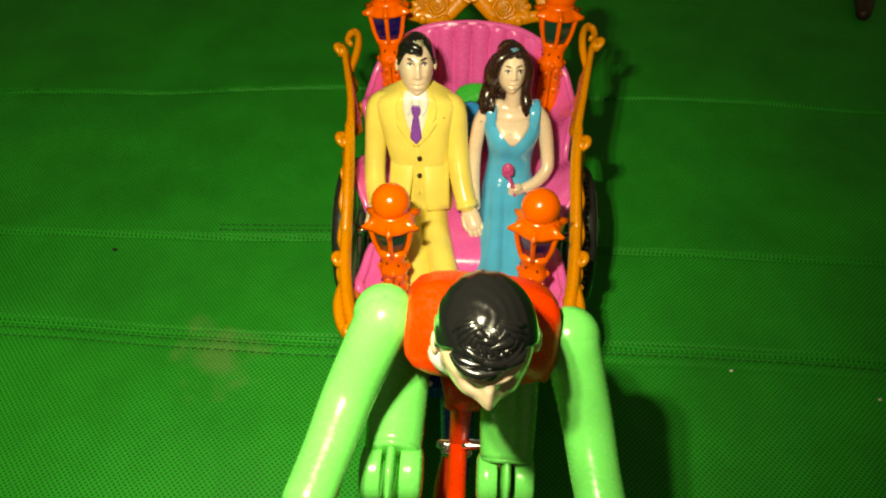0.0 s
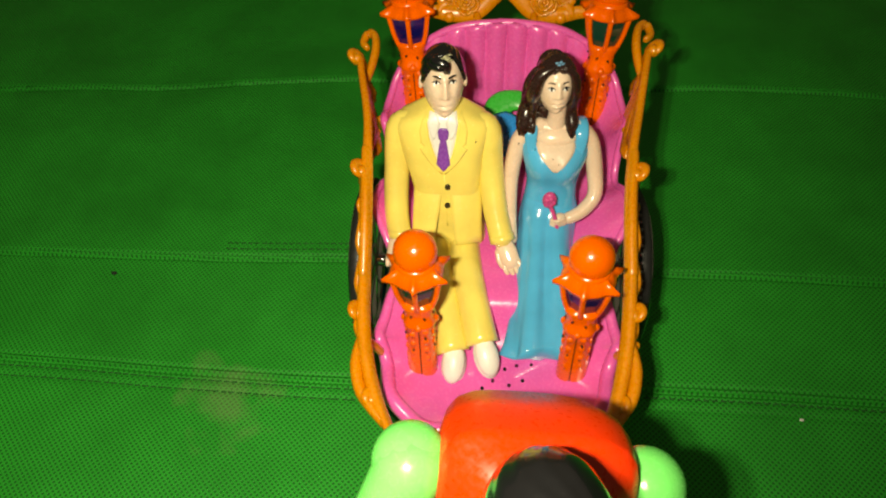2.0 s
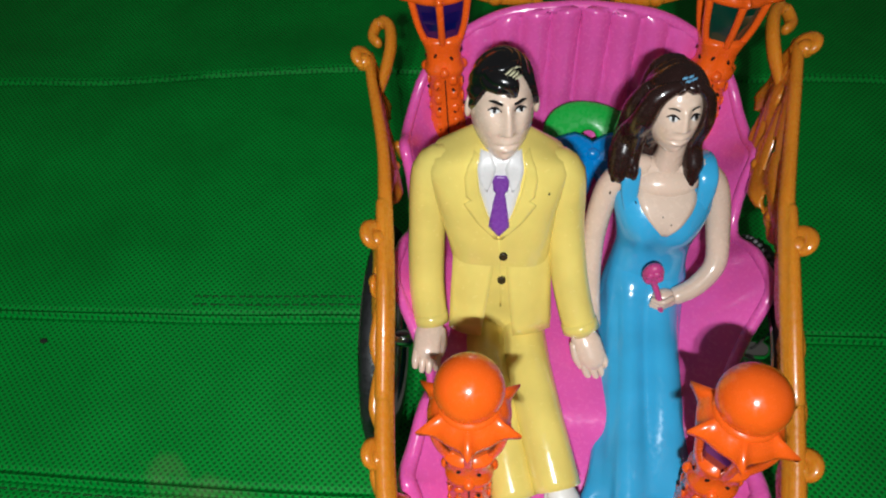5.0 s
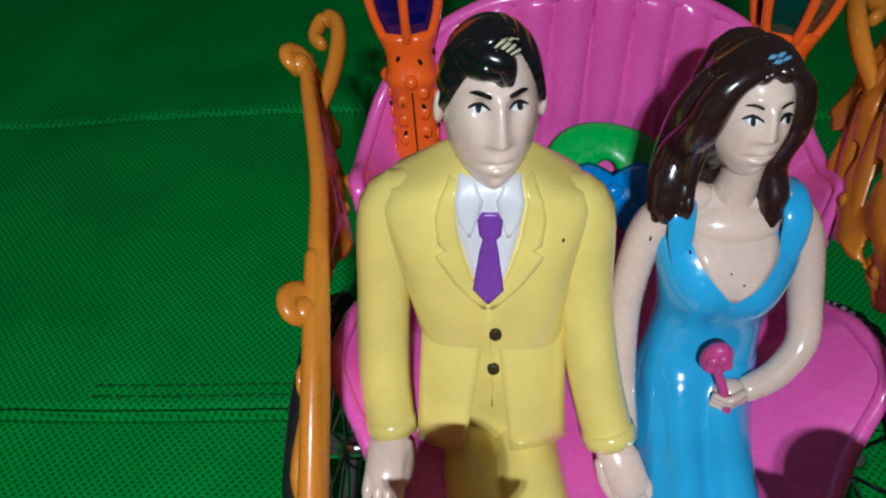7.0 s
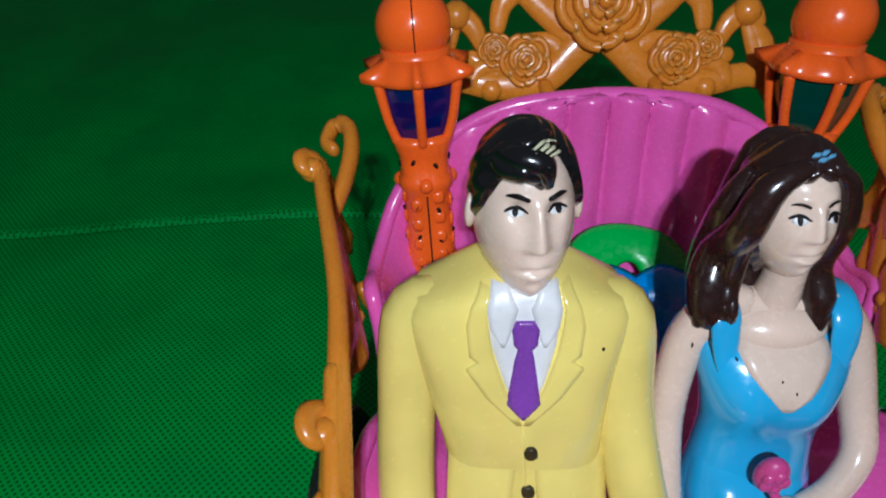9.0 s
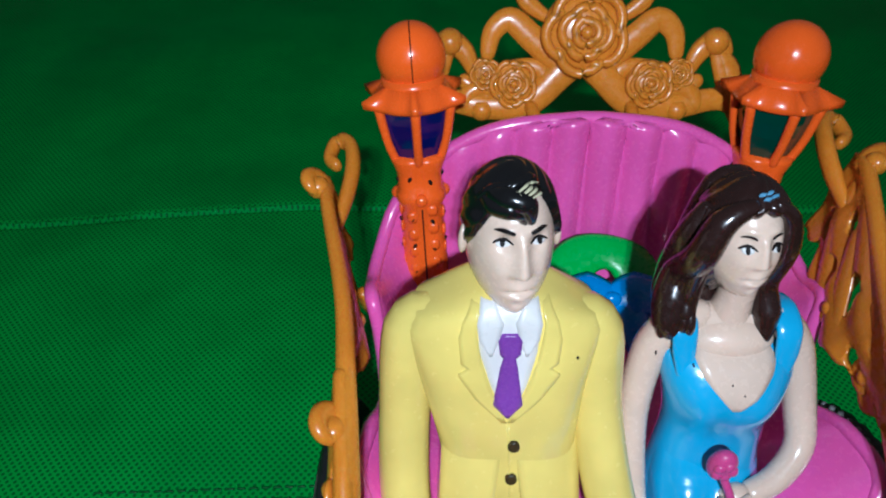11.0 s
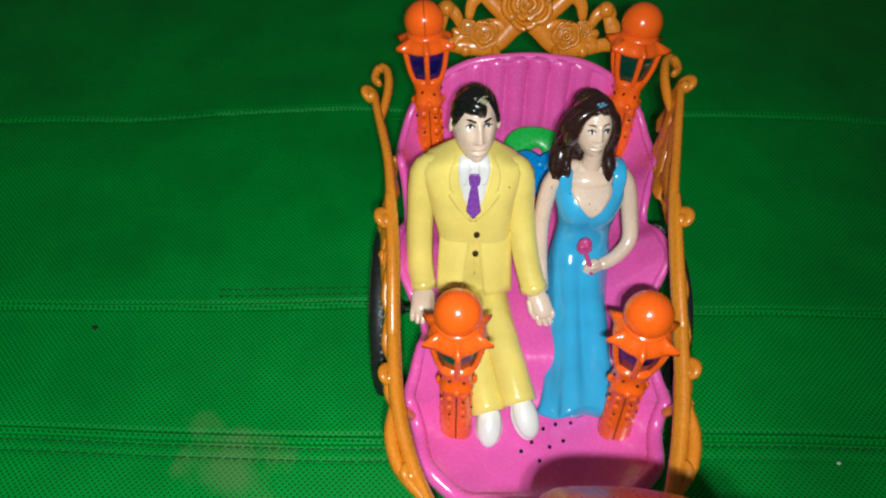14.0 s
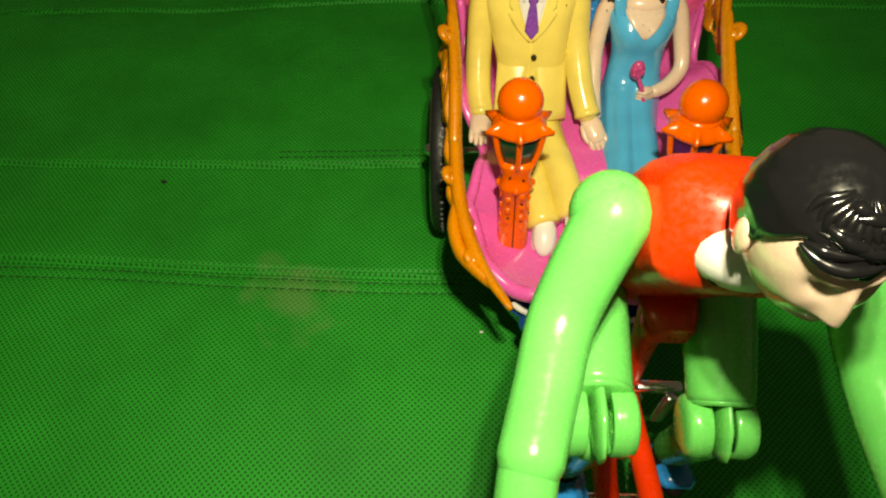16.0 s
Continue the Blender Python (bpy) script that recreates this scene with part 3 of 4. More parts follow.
    for y, w in ((190, 2.2), (178, 2.4), (164, 2.5), (152, 2.5)):
        piece("outer_leaf", lambda s: leaf(s, [at(y + 7, 2, 0.2), at(y + 2, 3.0, -1.0), at(y - 4, 3.4, -1.9), at(y - 9, 2.6, -0.8)], w, side, 0.6))
    piece("front_leaf", lambda s: leaf(s, [at(y, 0.5, o) for y, o in ((155, -1.5), (147, -4.0), (138, -4.2), (129, -1.5))], 2.9, side, 0.7))
    for a, b in (((47, 244, 72), (46.6, 246, 66)), ((42.5, 156, 57), (38.5, 158, 46))):
        piece("bracket", lambda s: s.tube([V(*G(*a)) + V(max(k, 0) * 3, 0, 0), V(*G(*b)) + V(max(k, 0) * 3.5, 0, 0)], 1.5, sub=2))


for k in (-1, 1):
    build_side_panel(k)


def build_rose(s, c, r, u, v):
    n = u.cross(v)
    turn = Matrix((u, v, n)).transposed()
    c = Vector(c)
    s.blob(c, (r, r, r * 0.38), turn=turn, seg=24, rings=10)
    for ringno, (rr, cnt, w) in enumerate(((0.84, 5, 0.17), (0.52, 4, 0.16), (0.26, 3, 0.14))):
        for i in range(cnt):
            a0 = 2 * math.pi * i / cnt + ringno * 0.5
            pts = []
            for q in range(6):
                a = a0 + q / 5 * 2 * math.pi / cnt * 1.15
                bulge = rr * r * (0.9 + 0.2 * math.sin(math.pi * q / 5) + 0.05 * q / 5)
                pts.append(c + u * (bulge * math.cos(a)) + v * (bulge * math.sin(a)) + n * (r * (0.22 + 0.2 * (1 - rr))))
            s.tube(pts, r * w * 0.75, seg=6, sub=2)
    s.blob(c + n * r * 0.4, r * 0.16, seg=8, rings=6)


def build_crest():
    """The openwork crest behind the backrest: a large rose, two small roses, scrolls and leaves."""
    u, v = V(1, 0, 0), V(0, 0.42, 0.91).normalized()
    n = u.cross(v)
    o = V(-1, 284, 109.5)
    at = lambda a, b, c=0.0: o + u * a + v * b + n * c
    s = Shape()
    for k in (-1, 1):
        s.tube([at(k * 36, -17), at(k * 30, -14), at(k * 20, -15.5), at(k * 11, -14.5), at(k * 5, -9), at(0, -4)], [1.8, 2.4, 2.9, 3.1, 3.4, 3.8], seg=12, sub=6, flat=0.5, side=n)
    crest = s.make("crest", AMBER, toy, "amber plastic openwork crest of roses and scrolls")

    def piece(name, fill):
        s = Shape()
        fill(s)
        s.make(name, AMBER, crest)
    for k in (-1, 1):
        piece("scroll_arm", lambda s: s.tube([at(k * 4, -7), at(k * 11, -1), at(k * 15.5, 2.5), at(k * 19, 0), at(k * 20, -4.5)], [3.0, 2.9, 2.6, 2.2, 1.6], seg=10, sub=6, flat=0.5, side=n))
        piece("scroll_arm", lambda s: s.tube([at(k * 6, -12), at(k * 9, -7.5), at(k * 14, -7)], [2.2, 2.0, 1.6], seg=10, sub=6, flat=0.5, side=n))
        piece("curl", lambda s: scroll(s, at(k * 25, -15), math.pi / 2, 4.2, 0.85, 2.2, (u * k, v), 1))
        piece("scroll_arm", lambda s: s.tube([at(k * 35, -18), at(k * 32, -12), at(k * 29.5, -6), at(k * 28, -2)], [2.2, 2.4, 2.0, 1.4], seg=10, sub=6, flat=0.5, side=n))
        for pts, w in (([(8, 3), (12, 6), (14.5, 10.5)], 1.8), ([(23, -8), (25, -4), (28.5, -1.5), (30.5, -4)], 2.2), ([(30, -14), (32, -9), (29.5, -5)], 2.4), ([(15, -14), (20, -13), (25, -10)], 2.0)):
            piece("leaf", lambda s: leaf(s, [at(k * a, b) for a, b in pts], w, n, 0.5))
        piece("bud", lambda s: s.blob(at(k * 28.0, -2.0), 2.9, seg=12, rings=8))
    for c, r in (((0, 0), 8.8), ((-14.5, -10.5), 5.0), ((14.5, -10.5), 5.0), ((-20.5, -8.5), 3.3), ((20.5, -8.5), 3.3)):
        s = Shape()
        build_rose(s, at(*c, 0.8), r, u, v)
        s.make("rose", AMBER, crest)
    for k in (-1, 1):
        for a, b in ((at(k * 11, -14.5), V(k * 10, 269.5, 95)), (at(k * 34, -17), V(k * 35, 266, 88))):
            s = Shape()
            s.tube([a, b], 1.4, sub=2)
            s.make("bracket", AMBER, crest)


build_crest()


def build_wreath():
    """The green ring with a blue bow on the backrest."""
    c, u, v = V(4.2, 251.8, 68.0), V(1, 0, 0), V(0, 0.82, 0.57).normalized()
    n = u.cross(v)
    s = Shape()
    rings = []
    for i in range(40):
        a = 2 * math.pi * i / 40
        d = u * math.cos(a) * 7.8 + v * math.sin(a) * 6.2
        e = (u * math.cos(a) + v * math.sin(a)).normalized()
        rings.append([c + d + e * 4.5 * math.cos(o) * (1 + 0.12 * math.sin(3 * a + 0.6)) + n * 1.2 * math.sin(o) for o in (2 * math.pi * k / 12 for k in range(12))])
    s.loft(rings, 0, close=True)
    ring = s.make("wreath", LEAF, toy, "leaf green ring ornament with a blue bow on the backrest")
    s = Shape()
    c = c + v * 1.8
    for k in (-1, 1):
        leaf(s, [c + u * 1.5 + n * 1.2 - v * 6.5, c + u * (1.5 + k * 5) - v * 5.4 + n * 2.0, c + u * (1.5 + k * 10.5) - v * 6.4 + n * 1.2], 4.6, n, 0.3)
        leaf(s, [c + u * 1.5 + n * 1.2 - v * 7, c + u * (2 + k * 3.5) - v * 11 + n * 1.8, c + u * (2.5 + k * 4.5) - v * 16 + n * 0.8], 3.6, n, 0.3)
    s.blob(c + u * 1.5 + n * 1.8 - v * 6.5, (2.3, 1.6, 2.0))
    s.make("bow", BOW, ring)


build_wreath()


def build_cycle():
    """The pulling cycle: saddle, posts, frame tubes, crank, pedals, fork and handlebar."""
    def piece(name, mat, label, *tubes):
        s = Shape()
        for pts, r in tubes:
            s.tube(pts, r, seg=12, sub=4)
        return s.make(name, mat, toy, label)
    s = Shape()
    rings = []
    for y, w, z, h in ((87, 4.2, 99, 2.6), (91, 5.5, 99.5, 3), (98, 7, 99, 3.2), (106, 8.5, 97.5, 3.2), (112, 8, 97, 2.8)):
        rings.append([V(2 + w * math.cos(o), y, z + h * math.sin(o)) for o in (2 * math.pi * k / 16 for k in range(16))])
    s.loft(rings)
    s.box((2, 91, 95), (10, 6, 6), r=1)
    s.make("saddle", RED, toy, "red plastic saddle under the rider")
    piece("seat_post", RED, "", ([(2, 98, 96), (1.5, 96.5, 75), (1, 96, 56)], [4.2, 3.0, 2.8]))
    piece("clamp", CHROME, "chrome clamp ring on the red post", ([(-4.5, 95.5, 57), (4.5, 95.5, 57)], [1.6, 1.6]), ([(-3, 93, 57), (1, 91.6, 57), (4.5, 93, 57)], [1.2, 1.2, 1.2]))
    piece("top_tube", RED, "", ([(1, 96, 58), (1, 80, 63), (1, 60, 69), (0, 42, 74)], [2.8, 2.7, 2.7, 3.0]))
    piece("down_tube", RED, "", ([(0, 96, 54), (-3, 84, 44), (-1, 74, 32)], [3.2, 3.4, 3.2]), ([(-1, 74, 32), (0, 58, 52), (0, 42, 72)], [2.4, 2.4, 2.4]))
    piece("chain_stay", RED, "", ([(-1, 74, 32), (0, 96, 32)], [2.8, 2.8]))
    piece("head_tube", RED, "", ([(0, 39, 66), (0, 44, 82)], [3.4, 3.4]))
    s = Shape()
    for k in (-1, 1):
        s.tube([(0, 40, 68), (k * 4.5, 36, 62), (k * 4.8, 22, 31.7)], [2.0, 1.8, 1.5])
    s.make("fork", CHROME, toy)
    piece("handlebar", CHROME, "", ([(0, 44, 82), (0, 45, 92)], [1.6, 1.6]), ([(-33, 33, 101), (-18, 40, 97), (0, 45, 92), (20, 40, 95), (36, 33, 98)], [1.6] * 5))
    s = Shape()
    s.tube([(-9, 75, 32), (9, 75, 32)], 2.2)
    for i in range(22):
        a = 2 * math.pi * i / 22
        s.box((6.5, 75 + 9.5 * math.cos(a), 32 + 9.5 * math.sin(a)), (1.4, 1.6, 1.6), r=0.3)
    s.blob((6.5, 75, 32), (0.9, 9.6, 9.6))
    s.make("crank_wheel", CHROME, toy)
    s = Shape()
    for i in range(9):
        s.box((11, 92 - i * 0.2, 47 + i * 1.9), (3, 2.2, 1.5), r=0.4)
    s.box((8, 93, 63), (12, 3, 2.4), r=0.6)
    s.make("crank_arm", CHROME, toy, "ribbed chrome crank beside the post")
    for x, y, z in ((15, 82, 40), (-15, 70, 55)):
        s = Shape()
        s.box((x, y, z), (9, 15, 4.5), turn=Euler((radians(-25), 0, 0)).to_matrix(), r=1.4)
        s.make("pedal", BOW, toy, "bright blue plastic pedal block")
        s = Shape()
        s.tube([(x * 0.6, y - 3, z - 3), (x * 0.6, 75, 32)], 1.4)
        s.make("pedal_arm", CHROME, toy)


build_cycle()


# ---- the dolls ----
def axes(lean, yaw):
    """Right, front and up of a doll's head that leans back and turns to its left."""
    m = Euler((radians(-lean), 0, 0)).to_matrix() @ Euler((0, 0, radians(yaw))).to_matrix()
    return m @ V(1, 0, 0), m @ V(0, -1, 0), m @ V(0, 0, 1)


def bump(x, w):
    return math.exp(-(x / w) ** 2)


def head_surface(c, size, ax, jaw=0.4, nose=1.0, soft=1.0, up=10, lip=0.6):
    """The doll's head as a function of longitude and latitude in degrees, and height over the skin."""
    e, n, a = ax
    c = Vector(c)
    k = size[1] / 8.5

    def at(lon, lat, off=0.0):
        lo, la = radians(lon), radians(lat)
        x, d, w = math.cos(la) * math.sin(lo), math.cos(la) * math.cos(lo), math.sin(la)
        px, pd, pw = size[0] * x, size[1] * d, size[2] * w
        if w < 0:
            full = math.sqrt((1 - abs(w) ** 3.4) / (1 - w * w + 1e-6)) if abs(w) < 0.99 else 1.3
            px *= (1 - jaw * abs(w) ** 1.9) * full
            pd *= full
        elif w > 0:
            px *= 1 + 0.05 * w
        lat -= up * min(1, max(0, (lat + 80) / 30)) * (1 if lat < 20 else bump(lat - 20, 20))
        if d > 0:
            ridge = 1 if lat < 8 else bump(lat - 8, 7)
            drop = 0.35 + 0.65 * min(1, max(0, (12 - lat) / 26))
            under = 1 if lat > -15 else bump(lat + 15, 2.8)
            pd += 1.9 * nose * k * bump(lon, 8 + max(0, -lat) * 0.3) * ridge * drop * under
            pd -= 0.9 * soft * k * (bump(lon - 21, 11) + bump(lon + 21, 11)) * bump(lat - 7, 7)
            pd += 0.5 * soft * k * (bump(lon - 22, 16) + bump(lon + 22, 16)) * bump(lat - 19, 5)
            pd += 0.45 * k * (bump(lon - 30, 14) + bump(lon + 30, 14)) * bump(lat + 14, 10)
            pd += lip * k * bump(lon, 14) * (bump(lat + 29, 3.4) + bump(lat + 39, 3.6))
            pd -= 0.95 * k * bump(lon, 20) * bump(lat + 34, 1.9) + 0.4 * k * bump(lon, 12) * bump(lat + 47, 4)
            pd += 0.45 * k * bump(lon, 18) * bump(lat + 57, 9)
        q = V(x / size[0], d / size[1], w / size[2]).normalized() * off
        return c + e * (px + q.x) + n * (pd + q.y) + a * (pw + q.z)
    return at


def add_head(s, at, skin, hair, hairline, thick=1.1, strands=26, amp=0.16, short=False):
    rows, hrows = [], []
    for i in range(1, 90):
        lat = -90 + 2 * i
        rows.append([at(-180 + 3 * k, lat) for k in range(120)])
        row = []
        for k in range(120):
            lon = -180 + 3 * k
            m = (lat - hairline(lon)) / 7 + 0.5
            m = max(0, min(1, m))
            m = m * m * (3 - 2 * m)
            side_thin = 1 if lat > 45 else 0.45 + 0.55 * max(0, (lat + 5) / 50)
            row.append(at(lon, lat, -0.9 + (thick * (side_thin if short else 1) + 0.9) * m + amp * m * math.sin(strands * (math.cos(radians(lat)) * math.sin(radians(lon - 25)) + 0.45 * math.sin(radians(lat) * 2.2)))))
        hrows.append(row)
    s.loft(rows, skin)
    s.loft(hrows, hair)


def add_eyes(s, at, white, ink, wide=7.0, tall=3.0, lon0=20, lat0=6, brow=18, brow_len=10, scale=1.0):
    for k in (-1, 1):
        s.spot(k * lon0, lat0, wide, tall, at, 0.10, white)
        s.spot(k * lon0 + 0.8, lat0 + 0.3, wide * 0.36, tall * 1.0, at, 0.3, ink)
        s.tube([at(k * lon0 + q * (wide + 3), lat0 + tall * (1.0 - 0.75 * q * q), 0.12) for q in (-1, -0.5, 0, 0.5, 1)], [0.14, 0.24, 0.27, 0.24, 0.12], ink, seg=6, sub=3)
        s.tube([at(k * (lon0 + q * brow_len), brow + 2.6 * math.sin(math.pi * (q + 0.95) * 0.42), 0.12) for q in (-0.85, -0.4, 0.1, 0.6, 1.05)], [0.36 * scale, 0.42 * scale, 0.38 * scale, 0.28 * scale, 0.1], ink, seg=6, sub=3, flat=0.8)


def torso_surface(rows, power=2.4):
    """rows: height, centre x, centre y, half width, half depth."""
    def at(x, z, off=0.0):
        xc, yc, rx, rd = (table(rows, z, i) for i in (1, 2, 3, 4))
        f = min(abs((x - xc) / rx), 0.97)
        return V(x, yc - rd * (1 - f ** power) ** (1 / power) - off, z + off * 0.3)
    return at


def add_torso(s, rows, mat, power=2.4, n=48, sub=26, chest=None, notch=False):
    rings = []
    z0, z1 = rows[0][0], rows[-1][0]
    for i in range(sub + 1):
        z = z0 + (z1 - z0) * i / sub
        xc, yc, rx, rd = (table(rows, z, j) for j in (1, 2, 3, 4))
        ring = []
        for k in range(n):
            o = 2 * math.pi * k / n
            c, d = math.cos(o), math.sin(o)
            q = 1 / (abs(c) ** power + abs(d) ** power) ** (1 / power)
            p = V(xc + rx * q * c, yc + rd * q * d, z)
            if notch and d < 0:
                low = max(0, 1 - (z - z0) / 11)
                p.z += 11 * bump(p.x - xc, 4.0) * low
                p.y -= 1.9 * low * (1 - bump(p.x - xc, 3.0))
            if chest and d < 0:
                p.y -= chest(p.x, z)
            ring.append(p)
        rings.append(ring)
    s.loft(rings, mat)


def add_hand(s, wrist, tip, mat, wide=3.6, normal=(0, -0.7, 0.7), thumb=1):
    w, t = Vector(wrist), Vector(tip)
    d = (t - w)
    n = Vector(normal)
    side = d.cross(n).normalized()
    s.tube([w, w + d * 0.3, w + d * 0.62], [wide * 0.72, wide, wide * 0.95], mat, seg=12, flat=0.55, side=n)
    for i in range(4):
        f = (i - 1.5) / 1.5
        b = w + d * 0.6 + side * f * wide * 0.68
        s.tube([b, b + d * 0.22 + side * f * 0.1, b + d * (0.46 - 0.09 * abs(f)) - n * 0.6], [wide * 0.26, wide * 0.27, wide * 0.2], mat, seg=8, sub=3)
    b = w + d * 0.25 + side * thumb * wide * 0.8
    s.tube([b, b + d * 0.25 + side * thumb * 0.7, b + d * 0.45 + side * thumb * 0.4], [wide * 0.3, wide * 0.28, wide * 0.2], mat, seg=8, sub=3)


def build_man():
    s = Shape()
    Y, S, H, W, T, I, B, C = range(8)
    mats = [SUIT, SKIN, HAIR_BLACK, WHITE, PURPLE, INK, BUTTON, CREAM]
    rows = [(48, -18.8, 208.0, 13.8, 9.4), (54, -18.8, 209.8, 13.2, 8.6), (60, -18.9, 211, 12.3, 7.6), (67, -19.2, 212.8, 11.6, 7.0), (75, -19.8, 215, 12.4, 7.2), (83, -20.5, 217.5, 13.8, 7.3),
            (88, -20.7, 219.0, 14.8, 7.2), (92, -20.8, 220.2, 15.8, 6.7), (94.6, -20.7, 221.0, 15.2, 6.3), (96.2, -20.6, 221.5, 12.4, 6.2), (97.8, -20.5, 222.2, 8.0, 6.0), (99.2, -20.4, 222.8, 5.2, 5.2)]
    add_torso(s, rows, Y, 3.4)
    at = torso_surface(rows, 3.4)
    # the cut-away front of the jacket, lying on the lap
    for top, low in (((-20.2, -30.6), ((-23.6, 195.6, 56.8), (-31.6, 198.6, 55.4))), ((-18.6, -7.4), ((-15.8, 196.0, 56.8), (-6.4, 199.4, 55.4)))):
        rings = []
        for i in range(9):
            f = i / 8
            front = []
            for q in range(9):
                g = q / 8
                a = at(top[0] + (top[1] - top[0]) * g, 75.0, -1.7)
                c = Vector(low[0]).lerp(Vector(low[1]), g) + V(0, -0.7, 0.3) * math.sin(math.pi * g)
                front.append(a.lerp(c, f) + V(0, -0.6, 0.9) * math.sin(math.pi * f) * 1.1 * f * (0.3 + 0.7 * math.sin(math.pi * min(1, g + 0.15))))
            rings.append(front + [v + V(0, 1.2, -1.5) for v in reversed(front)])
        s.loft(rings, Y)
    # shirt, collar, tie, lapels, buttons, cut-away hem
    s.patch([(80.5, -20.2, -19.8), (86, -22.8, -17.4), (92, -24.8, -15.9), (95.8, -25.2, -15.6), (98.9, -24.4, -16.2)], at, 0.15, W, nx=6, sub=3)
    s.patch([(80.6, -20.3, -19.9), (83.2, -22.5, -17.8), (89.5, -21.6, -18.8), (91.3, -21.1, -19.2), (92, -21.7, -18.5), (94.0, -22.0, -18.3), (95.0, -21.4, -18.9)], at, 0.75, T, nx=4, sub=3)
    for k in (-1, 1):
        r = [(79.5, 0.1, 0.9), (84, 2.2, 5.2), (88.2, 3.6, 8.0), (89.4, 4.0, 6.4), (90.2, 4.3, 7.6), (94, 5.0, 8.0), (96.4, 5.2, 7.4), (98.6, 4.6, 6.0)]
        s.patch([(z, -20.1 + k * a, -20.1 + k * b) for z, a, b in r], at, 0.55, Y, nx=4, sub=3)
    s.patch([(59, -19.1, -18.7), (67, -19.3, -18.9), (79, -20.1, -19.8)], at, 0.22, Y, nx=2, sub=3)
    for x, z in ((-18.8, 74.6), (-18.9, 67.2)):
        s.spot(x, z, 1.0, 0.95, at, 0.8, B)
    # sleeves and hands
    s.tube([(-31.0, 221, 92.0), (-35.4, 220.4, 89.6), (-37.0, 215.0, 76), (-37.2, 206.5, 65), (-36.2, 200.5, 58)], [4.4, 5.0, 4.5, 4.4, 4.3], Y, seg=16, sub=5)
    s.tube([(-36.3, 201.2, 58.8), (-36.0, 199.4, 56.6)], [4.35, 4.5], Y, seg=16, sub=2, round_ends=False)
    s.tube([(-10.2, 221, 92.0), (-5.8, 220.4, 89.6), (-4.2, 215.2, 76), (-2.2, 206.5, 65.5), (0.4, 199, 58.5)], [4.2, 4.9, 4.5, 4.4, 4.2], Y, seg=16, sub=5)
    s.tube([(0.2, 199.6, 59.2), (0.9, 198, 57.5)], [4.45, 4.55], Y, seg=16, sub=2, round_ends=False)
    add_hand(s, (-35.9, 200, 58.2), (-36.8, 187.0, 54.6), S, 3.7, thumb=-1)
    add_hand(s, (0.8, 198.5, 57.5), (5.8, 188.5, 51), S, 3.7, thumb=1)
    # trousers and shoes
    s.tube([(-24.4, 212, 48), (-22, 194, 49), (-18.4, 176, 47.5), (-14.6, 161, 42.5)], [5.8, 6.0, 5.5, 5.7], Y, seg=16, sub=5, round_ends=False)
    s.tube([(-13.4, 212, 48), (-12.2, 194, 50), (-8.8, 177, 50.5), (-5.0, 163, 45.5)], [5.8, 6.0, 5.5, 5.7], Y, seg=16, sub=5, round_ends=False)
    s.blob((-18.8, 205, 48), (8, 6, 5), Y)
    for (x, y, z), yaw in (((-14.5, 157.5, 41.3), -4), ((-3.2, 159, 44.5), 18)):
        turn = Euler((radians(28), 0, radians(yaw))).to_matrix()
        s.blob((x, y, z), (4.0, 7.0, 3.2), W, turn=turn)
        s.blob(Vector((x, y, z)) + turn @ V(0, -0.3, -1.8), (4.3, 7.3, 1.6), W, turn=turn)
    # neck and head
    for k in (-1, 1):
        s.patch([(91.6, -20.3 + k * 2.6, -20.3 + k * 3.0), (94.0, -20.3 + k * 1.6, -20.3 + k * 4.6), (96.6, -20.3 + k * 0.9, -20.3 + k * 5.0), (99.2, -20.3 + k * 2.2, -20.3 + k * 4.4)], at, 0.6, W, nx=4, sub=3)
    s.tube([(-20.4, 222, 94), (-20.2, 222.4, 102)], [4.5, 4.4], S, seg=18)
    ax = axes(13, 9)
    hs = head_surface((-20.5, 223.9, 106.2), (6.6, 8.1, 11.6), ax, 0.58, 1.1, 1.35, lip=0.5)

    def hairline(lon):
        if abs(lon) > 66:
            return 14 - 34 * min(1, (abs(lon) - 66) / 45)
        front = 36 - 4 * bump(lon - 4, 9) if lon < 10 else 36 + 18 * min(1, (lon - 10) / 8)
        return front - (front - 14) * max(0, (abs(lon) - 46) / 20)
    add_head(s, hs, S, H, hairline, 1.35, 22, 0.14, True)
    s.tube([hs(-46, 52, 0.9), hs(-20, 50, 1.7), hs(2, 46, 1.6), hs(10, 35, 0.6)], [1.2, 1.8, 1.8, 0.8], H, seg=10, sub=5)
    s.tube([hs(-60, 48, 0.5), hs(-38, 44, 0.9), hs(-16, 43, 1.2), hs(2, 39, 0.8)], [1.0, 1.5, 1.6, 0.8], H, seg=10, sub=5)
    add_eyes(s, hs, W, I, 9.5, 2.9, 24, 16, 26, 13, 1.0)
    for a, b, r in (((-8, 53), (12, 61), 0.26), ((-4, 51), (18, 59), 0.3), ((2, 50), (24, 57), 0.28), ((8, 49), (28, 53), 0.24), ((-4, 46), (-10, 53), 0.3), ((0, 44), (-6, 51), 0.32), ((4, 43), (-1, 49), 0.28), ((16, 62), (30, 61), 0.2), ((20, 64), (36, 60), 0.18)):
        lift = lambda q: 3.1 if q[0] < 10 and q[1] < 55 else 2.0 if q[0] < 16 else 1.45
